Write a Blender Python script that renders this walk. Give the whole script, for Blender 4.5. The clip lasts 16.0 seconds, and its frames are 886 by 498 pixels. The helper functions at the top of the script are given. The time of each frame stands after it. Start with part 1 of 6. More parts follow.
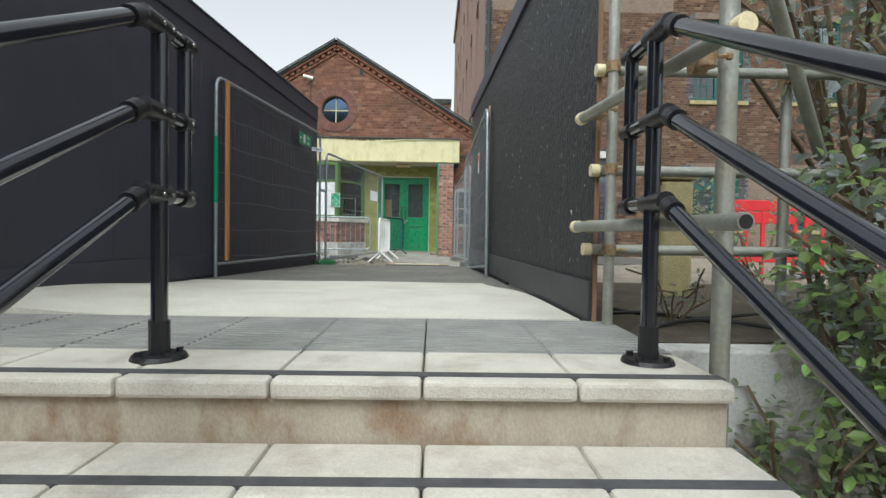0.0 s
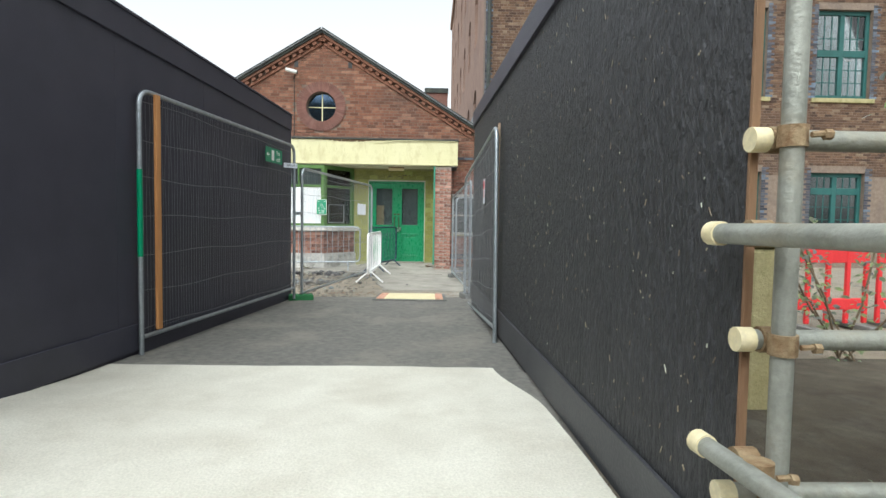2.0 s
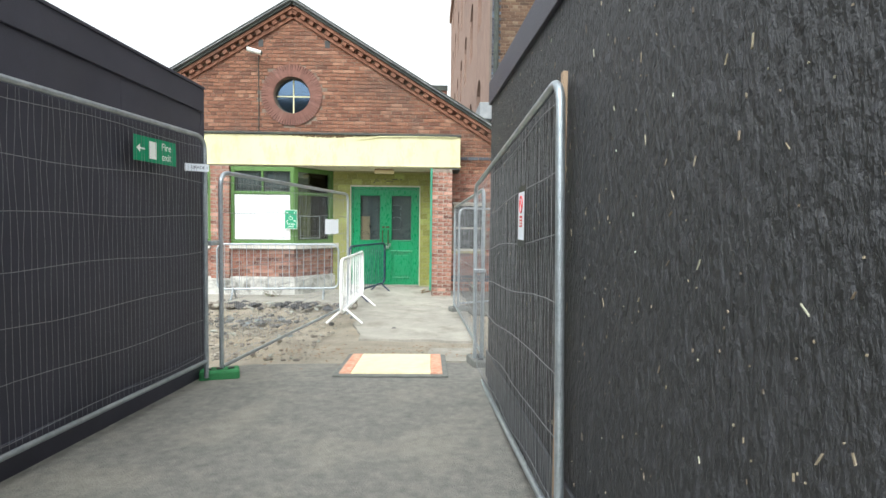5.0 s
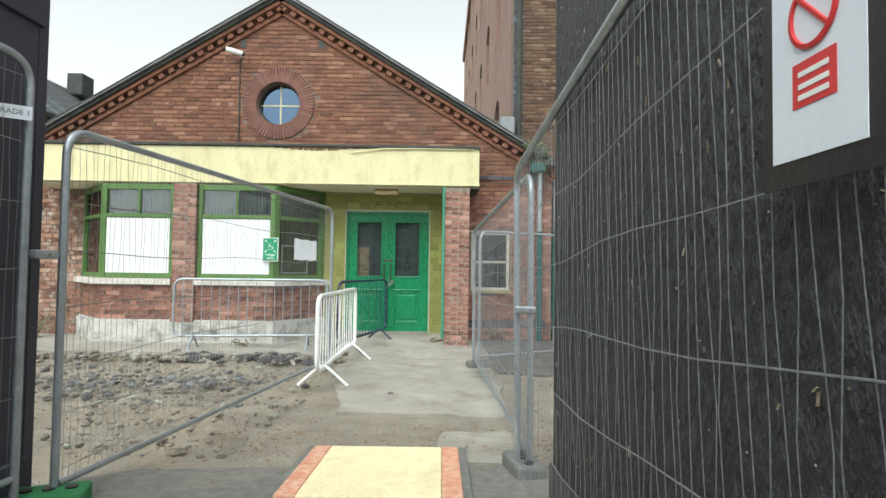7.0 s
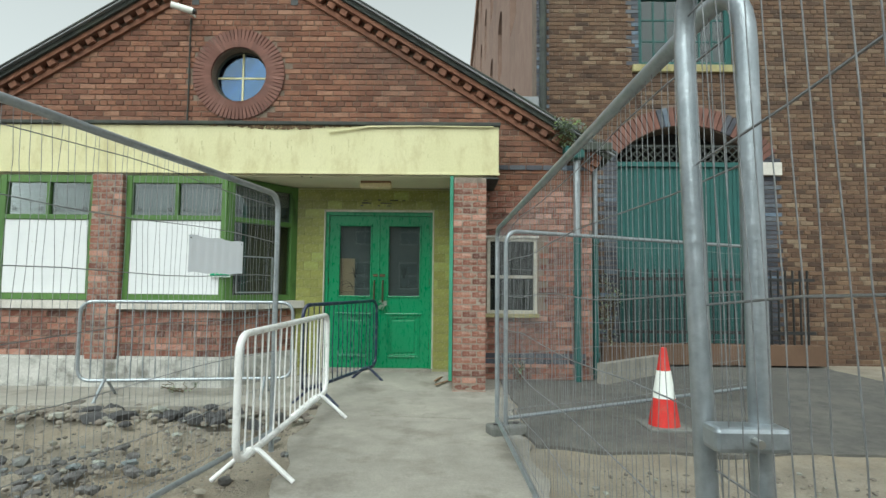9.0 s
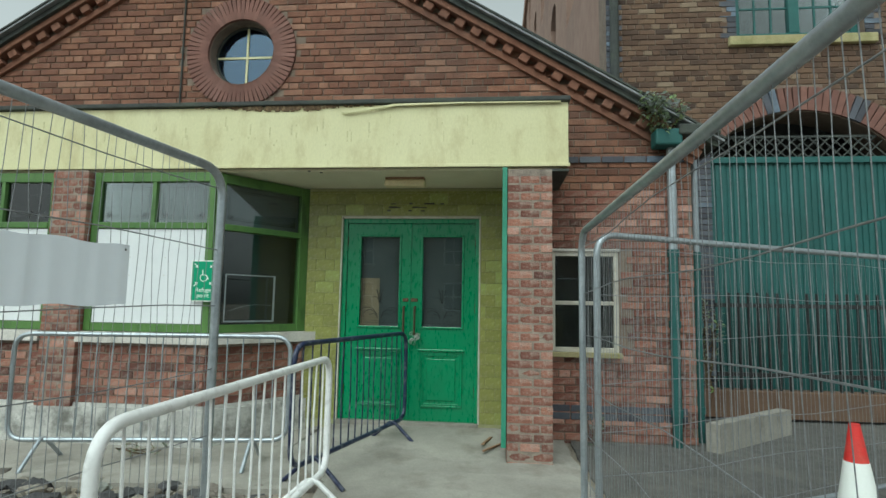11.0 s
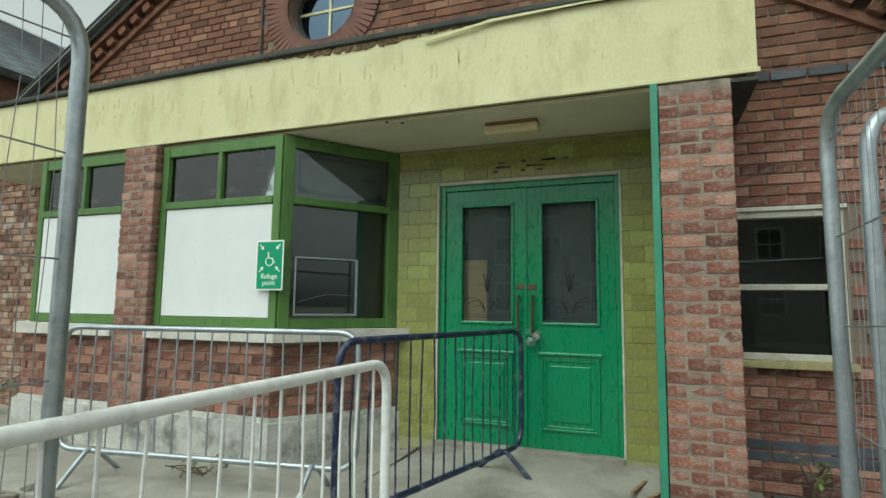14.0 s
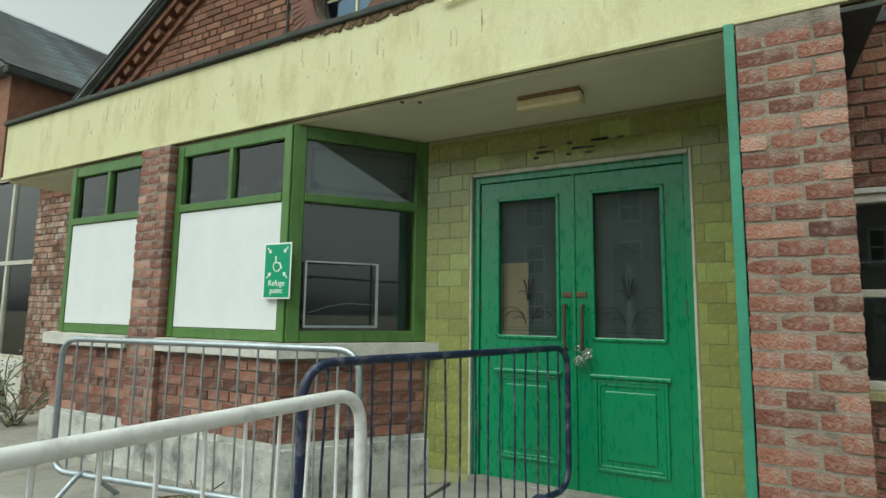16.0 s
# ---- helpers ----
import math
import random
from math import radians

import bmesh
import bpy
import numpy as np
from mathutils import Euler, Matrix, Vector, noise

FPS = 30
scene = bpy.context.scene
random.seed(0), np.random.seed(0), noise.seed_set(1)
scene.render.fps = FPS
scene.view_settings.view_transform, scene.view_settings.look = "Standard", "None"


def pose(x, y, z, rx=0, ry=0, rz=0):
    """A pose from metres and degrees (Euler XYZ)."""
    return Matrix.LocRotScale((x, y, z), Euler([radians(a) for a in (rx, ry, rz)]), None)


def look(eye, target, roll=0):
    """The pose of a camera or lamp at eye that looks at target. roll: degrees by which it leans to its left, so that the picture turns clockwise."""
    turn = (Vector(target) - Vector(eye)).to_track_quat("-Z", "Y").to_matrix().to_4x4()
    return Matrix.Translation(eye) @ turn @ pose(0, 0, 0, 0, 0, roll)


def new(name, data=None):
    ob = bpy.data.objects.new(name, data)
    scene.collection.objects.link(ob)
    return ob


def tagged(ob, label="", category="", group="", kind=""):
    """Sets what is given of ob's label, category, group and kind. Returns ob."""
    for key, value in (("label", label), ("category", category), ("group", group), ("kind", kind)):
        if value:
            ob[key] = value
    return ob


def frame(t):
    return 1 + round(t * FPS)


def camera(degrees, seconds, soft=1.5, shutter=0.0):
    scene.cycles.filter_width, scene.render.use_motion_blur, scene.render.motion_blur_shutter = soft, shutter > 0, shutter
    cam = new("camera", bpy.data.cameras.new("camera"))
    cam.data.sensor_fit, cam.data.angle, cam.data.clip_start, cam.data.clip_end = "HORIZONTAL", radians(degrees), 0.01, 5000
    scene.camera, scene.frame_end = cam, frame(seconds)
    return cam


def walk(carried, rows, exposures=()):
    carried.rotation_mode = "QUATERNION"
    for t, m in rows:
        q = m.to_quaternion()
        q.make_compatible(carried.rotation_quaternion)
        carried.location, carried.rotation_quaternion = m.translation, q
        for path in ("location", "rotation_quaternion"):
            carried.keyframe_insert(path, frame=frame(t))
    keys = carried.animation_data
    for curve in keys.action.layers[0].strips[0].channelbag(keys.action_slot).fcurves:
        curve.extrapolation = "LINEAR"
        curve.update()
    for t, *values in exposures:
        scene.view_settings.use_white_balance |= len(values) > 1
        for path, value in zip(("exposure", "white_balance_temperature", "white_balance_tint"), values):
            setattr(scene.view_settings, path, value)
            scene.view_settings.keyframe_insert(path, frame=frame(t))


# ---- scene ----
cam = camera(78.0, 16.0)
PATH = [
    (0, (0.0, 0.07, 0.407), (0.036, 2.069, 0.351), 0.9),
    (0.5, (0.035, 0.452, 0.545), (0.075, 2.451, 0.492), 0.7),
    (1, (0.004, 0.778, 0.676), (0.046, 2.777, 0.606), 0.9),
    (1.5, (0.03, 1.07, 0.842), (0.081, 3.067, 0.747), 0.9),
    (2, (0.011, 1.373, 0.982), (0.06, 3.37, 0.879), 0.9),
    (2.5, (0.038, 1.655, 1.103), (0.094, 3.651, 0.99), 0.8),
    (3, (0.026, 2.006, 1.196), (0.082, 4.001, 1.07), 0.7),
    (3.5, (-0.001, 2.376, 1.321), (0.058, 4.37, 1.179), 0.8),
    (4, (0.029, 2.925, 1.331), (0.086, 4.919, 1.188), 0.7),
    (6.5, (0.09, 5.613, 1.034), (0.111, 7.613, 1.078), 0.9),
    (7, (0.085, 6.159, 1.012), (0.089, 8.158, 1.082), 0.8),
    (7.5, (0.122, 6.715, 0.996), (0.119, 8.714, 1.068), 0.6),
    (8, (0.086, 7.284, 1.004), (0.08, 9.281, 1.096), 0.6),
    (10.5, (0.09, 9.756, 1.068), (-0.037, 11.744, 1.247), 0.8),
    (11, (0.027, 10.073, 1.091), (-0.164, 12.054, 1.293), 1.0),
    (11.5, (-0.02, 10.362, 1.075), (-0.299, 12.331, 1.291), 0.9),
    (12, (-0.046, 10.58, 1.063), (-0.46, 12.524, 1.287), 0.8),
    (12.5, (-0.071, 10.767, 1.068), (-0.593, 12.685, 1.287), 0.8),
    (13, (-0.018, 10.953, 1.029), (-0.596, 12.855, 1.249), 0.7),
    (13.5, (0.094, 11.213, 1.018), (-0.544, 13.096, 1.229), 0.4),
    (14, (0.055, 11.47, 0.977), (-0.648, 13.331, 1.184), 0.7),
    (14.5, (0.056, 11.695, 0.982), (-0.698, 13.536, 1.193), 0.8),
    (15, (0.119, 11.881, 1.019), (-0.69, 13.697, 1.239), 0.7),
    (15.5, (0.167, 12.003, 1.011), (-0.717, 13.781, 1.247), 0.7),
    (16, (0.113, 12.196, 0.994), (-0.843, 13.936, 1.23), 0.8),
]
walk(cam, [(t, look(eye, target, roll)) for t, eye, target, roll in PATH], [(0, 0.71, 6150, 5), (1.5, 0.87, 6150, 5), (3.0, 1.36, 6200, 5), (4.2, 1.52, 6200, 5), (7, 1.02, 6300, 3), (8, 0.88, 6300, 1), (10.5, 0.35, 5950, -7), (11.5, 0.35, 6050, -7), (13, 0.34, 6250, -8), (16, 0.37, 6300, -8)])

# exposure and light
def build_world():
    w = bpy.data.worlds.new("overcast_sky")
    scene.world = w
    w.use_nodes = True
    nt = w.node_tree
    bg = nt.nodes["Background"]
    sky = nt.nodes.new("ShaderNodeTexSky")
    sky.sky_type, sky.sun_disc = "NISHITA", False
    sky.sun_elevation, sky.sun_rotation = radians(52), radians(200)
    sky.air_density, sky.dust_density = 1.0, 4.0
    hsv = nt.nodes.new("ShaderNodeHueSaturation")
    hsv.inputs["Saturation"].default_value = 0.05
    nt.links.new(sky.outputs[0], hsv.inputs["Color"])
    nt.links.new(hsv.outputs[0], bg.inputs["Color"])
    bg.inputs["Strength"].default_value = 0.15
    sun = new("sun", bpy.data.lights.new("sun", "SUN"))
    sun.data.energy, sun.data.angle, sun.data.color = 0.5, radians(60), (1.0, 0.98, 0.95)
    sun.matrix_world = look((0, 0, 30), (4, 18, 0))


build_world()


# ---------------------------------------------------------------- materials
def mat(name, c1, c2, scale=4.0, rough=0.7, bump=0.3, metal=0.0, vary=None, vary_by=1.0, stain=None, stain_scale=1.2, amount=0.5, fine=60.0, stretch=(1, 1, 1), depth=0.01, grain=1.0):
    """Two colours mixed by noise, a stain colour at a larger scale, fine grain and relief."""
    m = bpy.data.materials.new(name)
    m.use_nodes = True
    nt = m.node_tree
    n, l = nt.nodes, nt.links
    p = n["Principled BSDF"]
    tc = n.new("ShaderNodeTexCoord")
    mp = n.new("ShaderNodeMapping")
    mp.inputs["Scale"].default_value = stretch
    l.new(tc.outputs["Object"], mp.inputs["Vector"])
    def noise_tex(s, d=6.0, r=0.6):
        t = n.new("ShaderNodeTexNoise")
        t.inputs["Scale"].default_value, t.inputs["Detail"].default_value, t.inputs["Roughness"].default_value = s, d, r
        l.new(mp.outputs[0], t.inputs["Vector"])
        return t.outputs["Fac"]
    def ramp(fac, a, b):
        r = n.new("ShaderNodeMapRange")
        r.inputs["From Min"].default_value, r.inputs["From Max"].default_value = a, b
        l.new(fac, r.inputs["Value"])
        return r.outputs[0]
    def mix(fac, a, b, mode="MIX"):
        x = n.new("ShaderNodeMix")
        x.data_type, x.blend_type = "RGBA", mode
        for socket, v in ((x.inputs[0], fac), (x.inputs[6], a), (x.inputs[7], b)):
            if isinstance(v, (tuple, float, int)):
                socket.default_value = (*v, 1) if isinstance(v, tuple) else v
            else:
                l.new(v, socket)
        return x.outputs[2]
    col = mix(ramp(noise_tex(scale), 0.3, 0.7), c1, c2)
    if vary:
        if vary == "object":
            src = n.new("ShaderNodeObjectInfo").outputs["Random"]
        else:
            src = n.new("ShaderNodeNewGeometry").outputs["Random Per Island"]
        cr = n.new("ShaderNodeValToRGB")
        cr.color_ramp.interpolation = "LINEAR"
        els = cr.color_ramp.elements
        tones = [(0.0, (0.42, 0.42, 0.46)), (0.25, (0.8, 0.76, 0.76)), (0.6, (1.0, 1.0, 1.0)), (0.85, (1.25, 1.3, 1.25)), (1.0, (1.75, 2.2, 2.4))]
        tones = [(a, tuple(1 + (v - 1) * vary_by for v in c)) for a, c in tones]
        els[0].position, els[0].color = tones[0][0], (*tones[0][1], 1)
        els[1].position, els[1].color = tones[-1][0], (*tones[-1][1], 1)
        for pos, c in tones[1:-1]:
            e = els.new(pos)
            e.color = (*c, 1)
        l.new(src, cr.inputs[0])
        col = mix(1.0, col, cr.outputs[0], "MULTIPLY")
    if stain:
        s = ramp(noise_tex(stain_scale, 8.0, 0.65), 0.5, 0.68)
        a = n.new("ShaderNodeMath")
        a.operation = "MULTIPLY"
        a.inputs[1].default_value = amount
        l.new(s, a.inputs[0])
        col = mix(a.outputs[0], col, stain)
    g = ramp(noise_tex(fine, 4.0), 0.2, 0.8)
    gm = n.new("ShaderNodeMapRange")
    gm.inputs["To Min"].default_value, gm.inputs["To Max"].default_value = 1 - 0.18 * grain, 1 + 0.15 * grain
    l.new(g, gm.inputs["Value"])
    comb = n.new("ShaderNodeCombineColor")
    for k in range(3):
        l.new(gm.outputs[0], comb.inputs[k])
    col = mix(1.0, col, comb.outputs[0], "MULTIPLY")
    l.new(col, p.inputs["Base Color"])
    rr = n.new("ShaderNodeMapRange")
    rr.inputs["To Min"].default_value, rr.inputs["To Max"].default_value = max(0.03, rough - 0.1), min(1.0, rough + 0.1)
    l.new(g, rr.inputs["Value"])
    l.new(rr.outputs[0], p.inputs["Roughness"])
    p.inputs["Metallic"].default_value = metal
    if bump:
        b = n.new("ShaderNodeBump")
        b.inputs["Strength"].default_value, b.inputs["Distance"].default_value = bump, depth
        l.new(g, b.inputs["Height"])
        l.new(b.outputs[0], p.inputs["Normal"])
    return m


def glass_mat(name, tint=(0.85, 0.9, 0.9), rough=0.02, ior=1.55, sheen=(1, 1, 1)):
    m = bpy.data.materials.new(name)
    m.use_nodes = True
    nt = m.node_tree
    n, l = nt.nodes, nt.links
    out = n["Material Output"]
    n.remove(n["Principled BSDF"])
    t, g, mx, f = n.new("ShaderNodeBsdfTransparent"), n.new("ShaderNodeBsdfGlossy"), n.new("ShaderNodeMixShader"), n.new("ShaderNodeFresnel")
    f.inputs["IOR"].default_value = ior
    g.inputs["Color"].default_value = (*sheen, 1)
    t.inputs["Color"].default_value = (*tint, 1)
    g.inputs["Roughness"].default_value = rough
    l.new(f.outputs[0], mx.inputs[0])
    l.new(t.outputs[0], mx.inputs[1])
    l.new(g.outputs[0], mx.inputs[2])
    l.new(mx.outputs[0], out.inputs["Surface"])
    return m


M = dict(
    brick=mat("red_brick", (0.23, 0.088, 0.06), (0.345, 0.16, 0.115), 11, 0.92, 1.0, vary="object", stain=(0.36, 0.3, 0.255), stain_scale=13, amount=0.7, fine=75),
    brick_all=mat("red_brick_joined", (0.185, 0.078, 0.048), (0.26, 0.122, 0.076), 9, 0.9, 0.8, vary="island", vary_by=0.7, stain=(0.1, 0.068, 0.055), stain_scale=0.9, amount=0.65, fine=90),
    brick_brown=mat("brown_brick_joined", (0.105, 0.06, 0.037), (0.155, 0.092, 0.057), 5, 0.9, 0.5, vary="island", stain=(0.1, 0.07, 0.05), stain_scale=0.5, amount=0.6, fine=90),
    blue_brick=mat("blue_brick", (0.05, 0.055, 0.07), (0.1, 0.105, 0.125), 8, 0.7, 0.4, vary="island"),
    mortar_pale=mat("pale_smeared_mortar", (0.24, 0.195, 0.155), (0.36, 0.305, 0.25), 10, 0.95, 0.6, stain=(0.12, 0.095, 0.08), stain_scale=6, amount=0.7, fine=120),
    mortar=mat("lime_mortar", (0.17, 0.125, 0.095), (0.25, 0.195, 0.15), 10, 0.95, 0.5, stain=(0.1, 0.08, 0.07), fine=150),
    tower_wall=mat("distant_brick", (0.24, 0.15, 0.115), (0.3, 0.2, 0.155), 3, 0.9, 0.2, stain=(0.15, 0.1, 0.08), stain_scale=0.4, amount=0.5),
    black_board=mat("black_painted_strand_board", (0.022, 0.023, 0.026), (0.034, 0.035, 0.039), 6, 0.6, 0.9, stain=(0.078, 0.08, 0.092), stain_scale=30, amount=0.65, fine=46, stretch=(1, 1, 0.4), depth=0.03),
    black_smooth=mat("black_painted_plywood", (0.034, 0.034, 0.05), (0.047, 0.047, 0.066), 3, 0.55, 0.15, stain=(0.035, 0.036, 0.044), stain_scale=1.0, amount=0.5, fine=120, grain=0.4),
    flake=mat("bare_wood_flake", (0.2, 0.155, 0.1), (0.42, 0.37, 0.29), 30, 0.8, 0.2, vary="island"),
    raw_wood=mat("weathered_timber_edge", (0.2, 0.11, 0.06), (0.3, 0.18, 0.1), 20, 0.85, 0.4, stretch=(1, 1, 0.1)),
    batten=mat("orange_timber_batten", (0.45, 0.2, 0.07), (0.58, 0.29, 0.11), 18, 0.7, 0.3, stretch=(1, 1, 0.08)),
    galv=mat("galvanised_steel", (0.33, 0.37, 0.4), (0.47, 0.51, 0.54), 12, 0.42, 0.1, metal=0.75, stain=(0.25, 0.265, 0.28), stain_scale=5, amount=0.4),
    wire=mat("dull_wire", (0.22, 0.228, 0.24), (0.33, 0.338, 0.35), 30, 0.5, 0, metal=0.6),
    scaf=mat("scaffold_tube_steel", (0.27, 0.28, 0.245), (0.41, 0.42, 0.37), 9, 0.55, 0.25, metal=0.45, stain=(0.3, 0.25, 0.16), stain_scale=6, amount=0.4),
    rust=mat("rusty_coupler", (0.2, 0.11, 0.05), (0.42, 0.33, 0.2), 25, 0.8, 0.5, metal=0.3),
    cap=mat("cream_plastic_cap", (0.72, 0.62, 0.36), (0.8, 0.72, 0.48), 10, 0.5, 0.1),
    rail=mat("black_gloss_rail", (0.008, 0.01, 0.016), (0.012, 0.014, 0.021), 8, 0.18, 0.03, metal=0.0, fine=30),
    fitting=mat("black_rail_fitting", (0.01, 0.01, 0.012), (0.016, 0.016, 0.018), 20, 0.38, 0.2),
    slab=mat("granite_textured_slab", (0.52, 0.49, 0.42), (0.64, 0.61, 0.53), 5, 0.85, 0.4, stain=(0.36, 0.31, 0.25), stain_scale=4.5, amount=0.6, fine=160),
    riser=mat("stained_riser", (0.4, 0.34, 0.26), (0.52, 0.47, 0.39), 4, 0.85, 0.35, stain=(0.24, 0.14, 0.075), stain_scale=4.2, amount=0.9, fine=120, stretch=(1, 1, 0.6)),
    tactile=mat("grey_ribbed_paving", (0.26, 0.258, 0.25), (0.35, 0.348, 0.335), 5, 0.85, 0.3, stain=(0.4, 0.39, 0.36), stain_scale=2.5, amount=0.4, fine=200),
    strip=mat("dark_grip_strip", (0.06, 0.06, 0.065), (0.1, 0.1, 0.105), 20, 0.8, 0.5, fine=250),
    concrete=mat("pale_new_concrete", (0.56, 0.54, 0.46), (0.66, 0.645, 0.56), 2.2, 0.85, 0.3, stain=(0.47, 0.44, 0.36), stain_scale=1.5, amount=0.55, fine=90),
    old_conc=mat("old_concrete_path", (0.24, 0.225, 0.195), (0.36, 0.34, 0.295), 2.5, 0.9, 0.4, stain=(0.15, 0.135, 0.11), stain_scale=2.2, amount=0.7, fine=60),
    asphalt=mat("worn_asphalt", (0.15, 0.146, 0.135), (0.245, 0.235, 0.21), 16, 0.95, 1.0, stain=(0.34, 0.315, 0.265), stain_scale=1.3, amount=0.55, fine=95),
    gravel=mat("dusty_rubble_ground", (0.25, 0.22, 0.175), (0.38, 0.335, 0.265), 3, 0.95, 0.9, stain=(0.4, 0.32, 0.22), stain_scale=0.8, amount=0.6, fine=50, depth=0.03),
    stone=mat("broken_stone", (0.17, 0.15, 0.125), (0.28, 0.25, 0.205), 12, 0.95, 0.8, vary="island", vary_by=0.6),
    dark_stone=mat("broken_asphalt_lump", (0.04, 0.04, 0.042), (0.08, 0.078, 0.078), 12, 0.95, 0.9),
    fascia=mat("pale_yellow_render", (0.6, 0.57, 0.33), (0.66, 0.63, 0.39), 1.5, 0.75, 0.15, stain=(0.42, 0.36, 0.18), stain_scale=4.5, amount=0.55, fine=70, grain=0.5, stretch=(1, 1, 0.45)),
    soffit=mat("cream_soffit_paint", (0.62, 0.58, 0.42), (0.7, 0.66, 0.5), 1.5, 0.8, 0.15, stain=(0.5, 0.44, 0.28), stain_scale=1.2, amount=0.4, grain=0.4),
    felt=mat("black_roof_felt", (0.03, 0.035, 0.032), (0.06, 0.065, 0.06), 8, 0.85, 0.4, stain=(0.1, 0.12, 0.08), stain_scale=3, amount=0.4),
    slate=mat("weathered_slate", (0.16, 0.17, 0.18), (0.28, 0.29, 0.3), 3, 0.7, 0.3, vary="island"),
    door=mat("green_gloss_door_paint", (0.0, 0.175, 0.064), (0.002, 0.22, 0.085), 2, 0.3, 0.04, stain=(0.012, 0.21, 0.09), stain_scale=1.5, amount=0.5, fine=40, stretch=(1, 1, 0.3), grain=0.4),
    frame_green=mat("olive_green_window_paint", (0.06, 0.14, 0.03), (0.1, 0.2, 0.045), 3, 0.5, 0.2, stain=(0.016, 0.042, 0.012), stain_scale=6, amount=0.85, stretch=(1, 1, 0.3), grain=0.4),
    trim_green=mat("teal_green_trim_paint", (0.03, 0.2, 0.12), (0.06, 0.27, 0.17), 4, 0.5, 0.2),
    teal=mat("teal_painted_gate", (0.012, 0.08, 0.074), (0.021, 0.11, 0.1), 3, 0.6, 0.2, stain=(0.012, 0.06, 0.052), stain_scale=0.8, amount=0.6),
    tile=mat("olive_glazed_tile", (0.23, 0.235, 0.066), (0.3, 0.31, 0.1), 6, 0.25, 0.08, vary="object", vary_by=0.3, stain=(0.15, 0.14, 0.06), stain_scale=4, amount=0.65, fine=30),
    grout=mat("dark_tile_grout", (0.28, 0.28, 0.14), (0.34, 0.33, 0.18), 20, 0.9, 0.2),
    white=mat("white_boarding", (0.66, 0.68, 0.69), (0.73, 0.745, 0.75), 3, 0.55, 0.06, grain=0.15),
    white_paint=mat("chipped_white_paint", (0.46, 0.43, 0.36), (0.58, 0.555, 0.48), 5, 0.5, 0.25, stain=(0.28, 0.22, 0.14), stain_scale=9, amount=0.5),
    sill=mat("painted_stone_sill", (0.52, 0.49, 0.44), (0.66, 0.63, 0.58), 4, 0.75, 0.25, stain=(0.3, 0.27, 0.22), stain_scale=3, amount=0.5),
    plinth=mat("flaking_whitewashed_plinth", (0.42, 0.41, 0.38), (0.62, 0.61, 0.57), 7, 0.9, 0.7, stain=(0.16, 0.155, 0.135), stain_scale=3.4, amount=1.0, fine=60),
    barrier_white=mat("scuffed_white_barrier_paint", (0.8, 0.8, 0.79), (0.85, 0.85, 0.84), 6, 0.35, 0.1, stain=(0.3, 0.29, 0.27), stain_scale=16, amount=0.35, grain=0.15),
    barrier_navy=mat("navy_barrier_paint", (0.008, 0.014, 0.045), (0.014, 0.022, 0.065), 8, 0.35, 0.15, stain=(0.4, 0.42, 0.44), stain_scale=11, amount=0.4),
    # near-black stands in for the missing light of rooms behind glass
    interior=mat("unlit_interior_black", (0.03, 0.03, 0.03), (0.05, 0.05, 0.045), 3, 0.9, 0.1),
    dark_panel=mat("brown_board_behind_glass", (0.42, 0.29, 0.18), (0.5, 0.37, 0.24), 6, 0.8, 0.1),
    sign_green=mat("sign_green", (0.0, 0.26, 0.12), (0.0, 0.28, 0.13), 3, 0.4, 0.0, grain=0.15),
    sign_white=mat("sign_white", (0.8, 0.82, 0.78), (0.83, 0.85, 0.8), 3, 0.45, 0.0, grain=0.15),
    sign_red=mat("sign_red", (0.6, 0.03, 0.03), (0.65, 0.04, 0.04), 3, 0.45, 0.0, grain=0.15),
    paper=mat("white_paper", (0.7, 0.74, 0.8), (0.76, 0.8, 0.85), 3, 0.6, 0.05, grain=0.15),
    red=mat("red_plastic", (0.6, 0.02, 0.025), (0.68, 0.035, 0.04), 5, 0.45, 0.1),
    cone_red=mat("faded_red_cone", (0.55, 0.02, 0.018), (0.62, 0.035, 0.03), 5, 0.5, 0.15, stain=(0.45, 0.12, 0.08), amount=0.5, stain_scale=9),
    rubber=mat("grey_block_rubber", (0.12, 0.125, 0.115), (0.19, 0.19, 0.175), 10, 0.9, 0.4),
    green_block=mat("green_fence_foot", (0.02, 0.16, 0.05), (0.04, 0.2, 0.07), 8, 0.8, 0.3),
    mat_cream=mat("cream_ramp_board", (0.68, 0.6, 0.36), (0.76, 0.69, 0.45), 6, 0.8, 0.2, stain=(0.5, 0.38, 0.2), stain_scale=5, amount=0.4),
    mat_red=mat("red_worn_ramp_edge", (0.5, 0.16, 0.09), (0.62, 0.42, 0.3), 22, 0.8, 0.3),
    leaf=mat("green_leaf", (0.07, 0.125, 0.018), (0.15, 0.21, 0.035), 3, 0.5, 0.1, vary="island"),
    branch=mat("brown_twig", (0.1, 0.07, 0.04), (0.16, 0.12, 0.07), 20, 0.9, 0.3),
    moss=mat("mossy_stone_post", (0.3, 0.26, 0.12), (0.42, 0.37, 0.2), 6, 0.95, 0.5, stain=(0.16, 0.18, 0.06), stain_scale=4, amount=0.6),
    peel=mat("peeling_white_wall", (0.46, 0.46, 0.44), (0.58, 0.58, 0.55), 3, 0.85, 0.4, stain=(0.19, 0.16, 0.12), stain_scale=4.2, amount=1.0, fine=60),
    cable=mat("black_cable", (0.012, 0.012, 0.012), (0.02, 0.02, 0.02), 10, 0.5, 0.1),
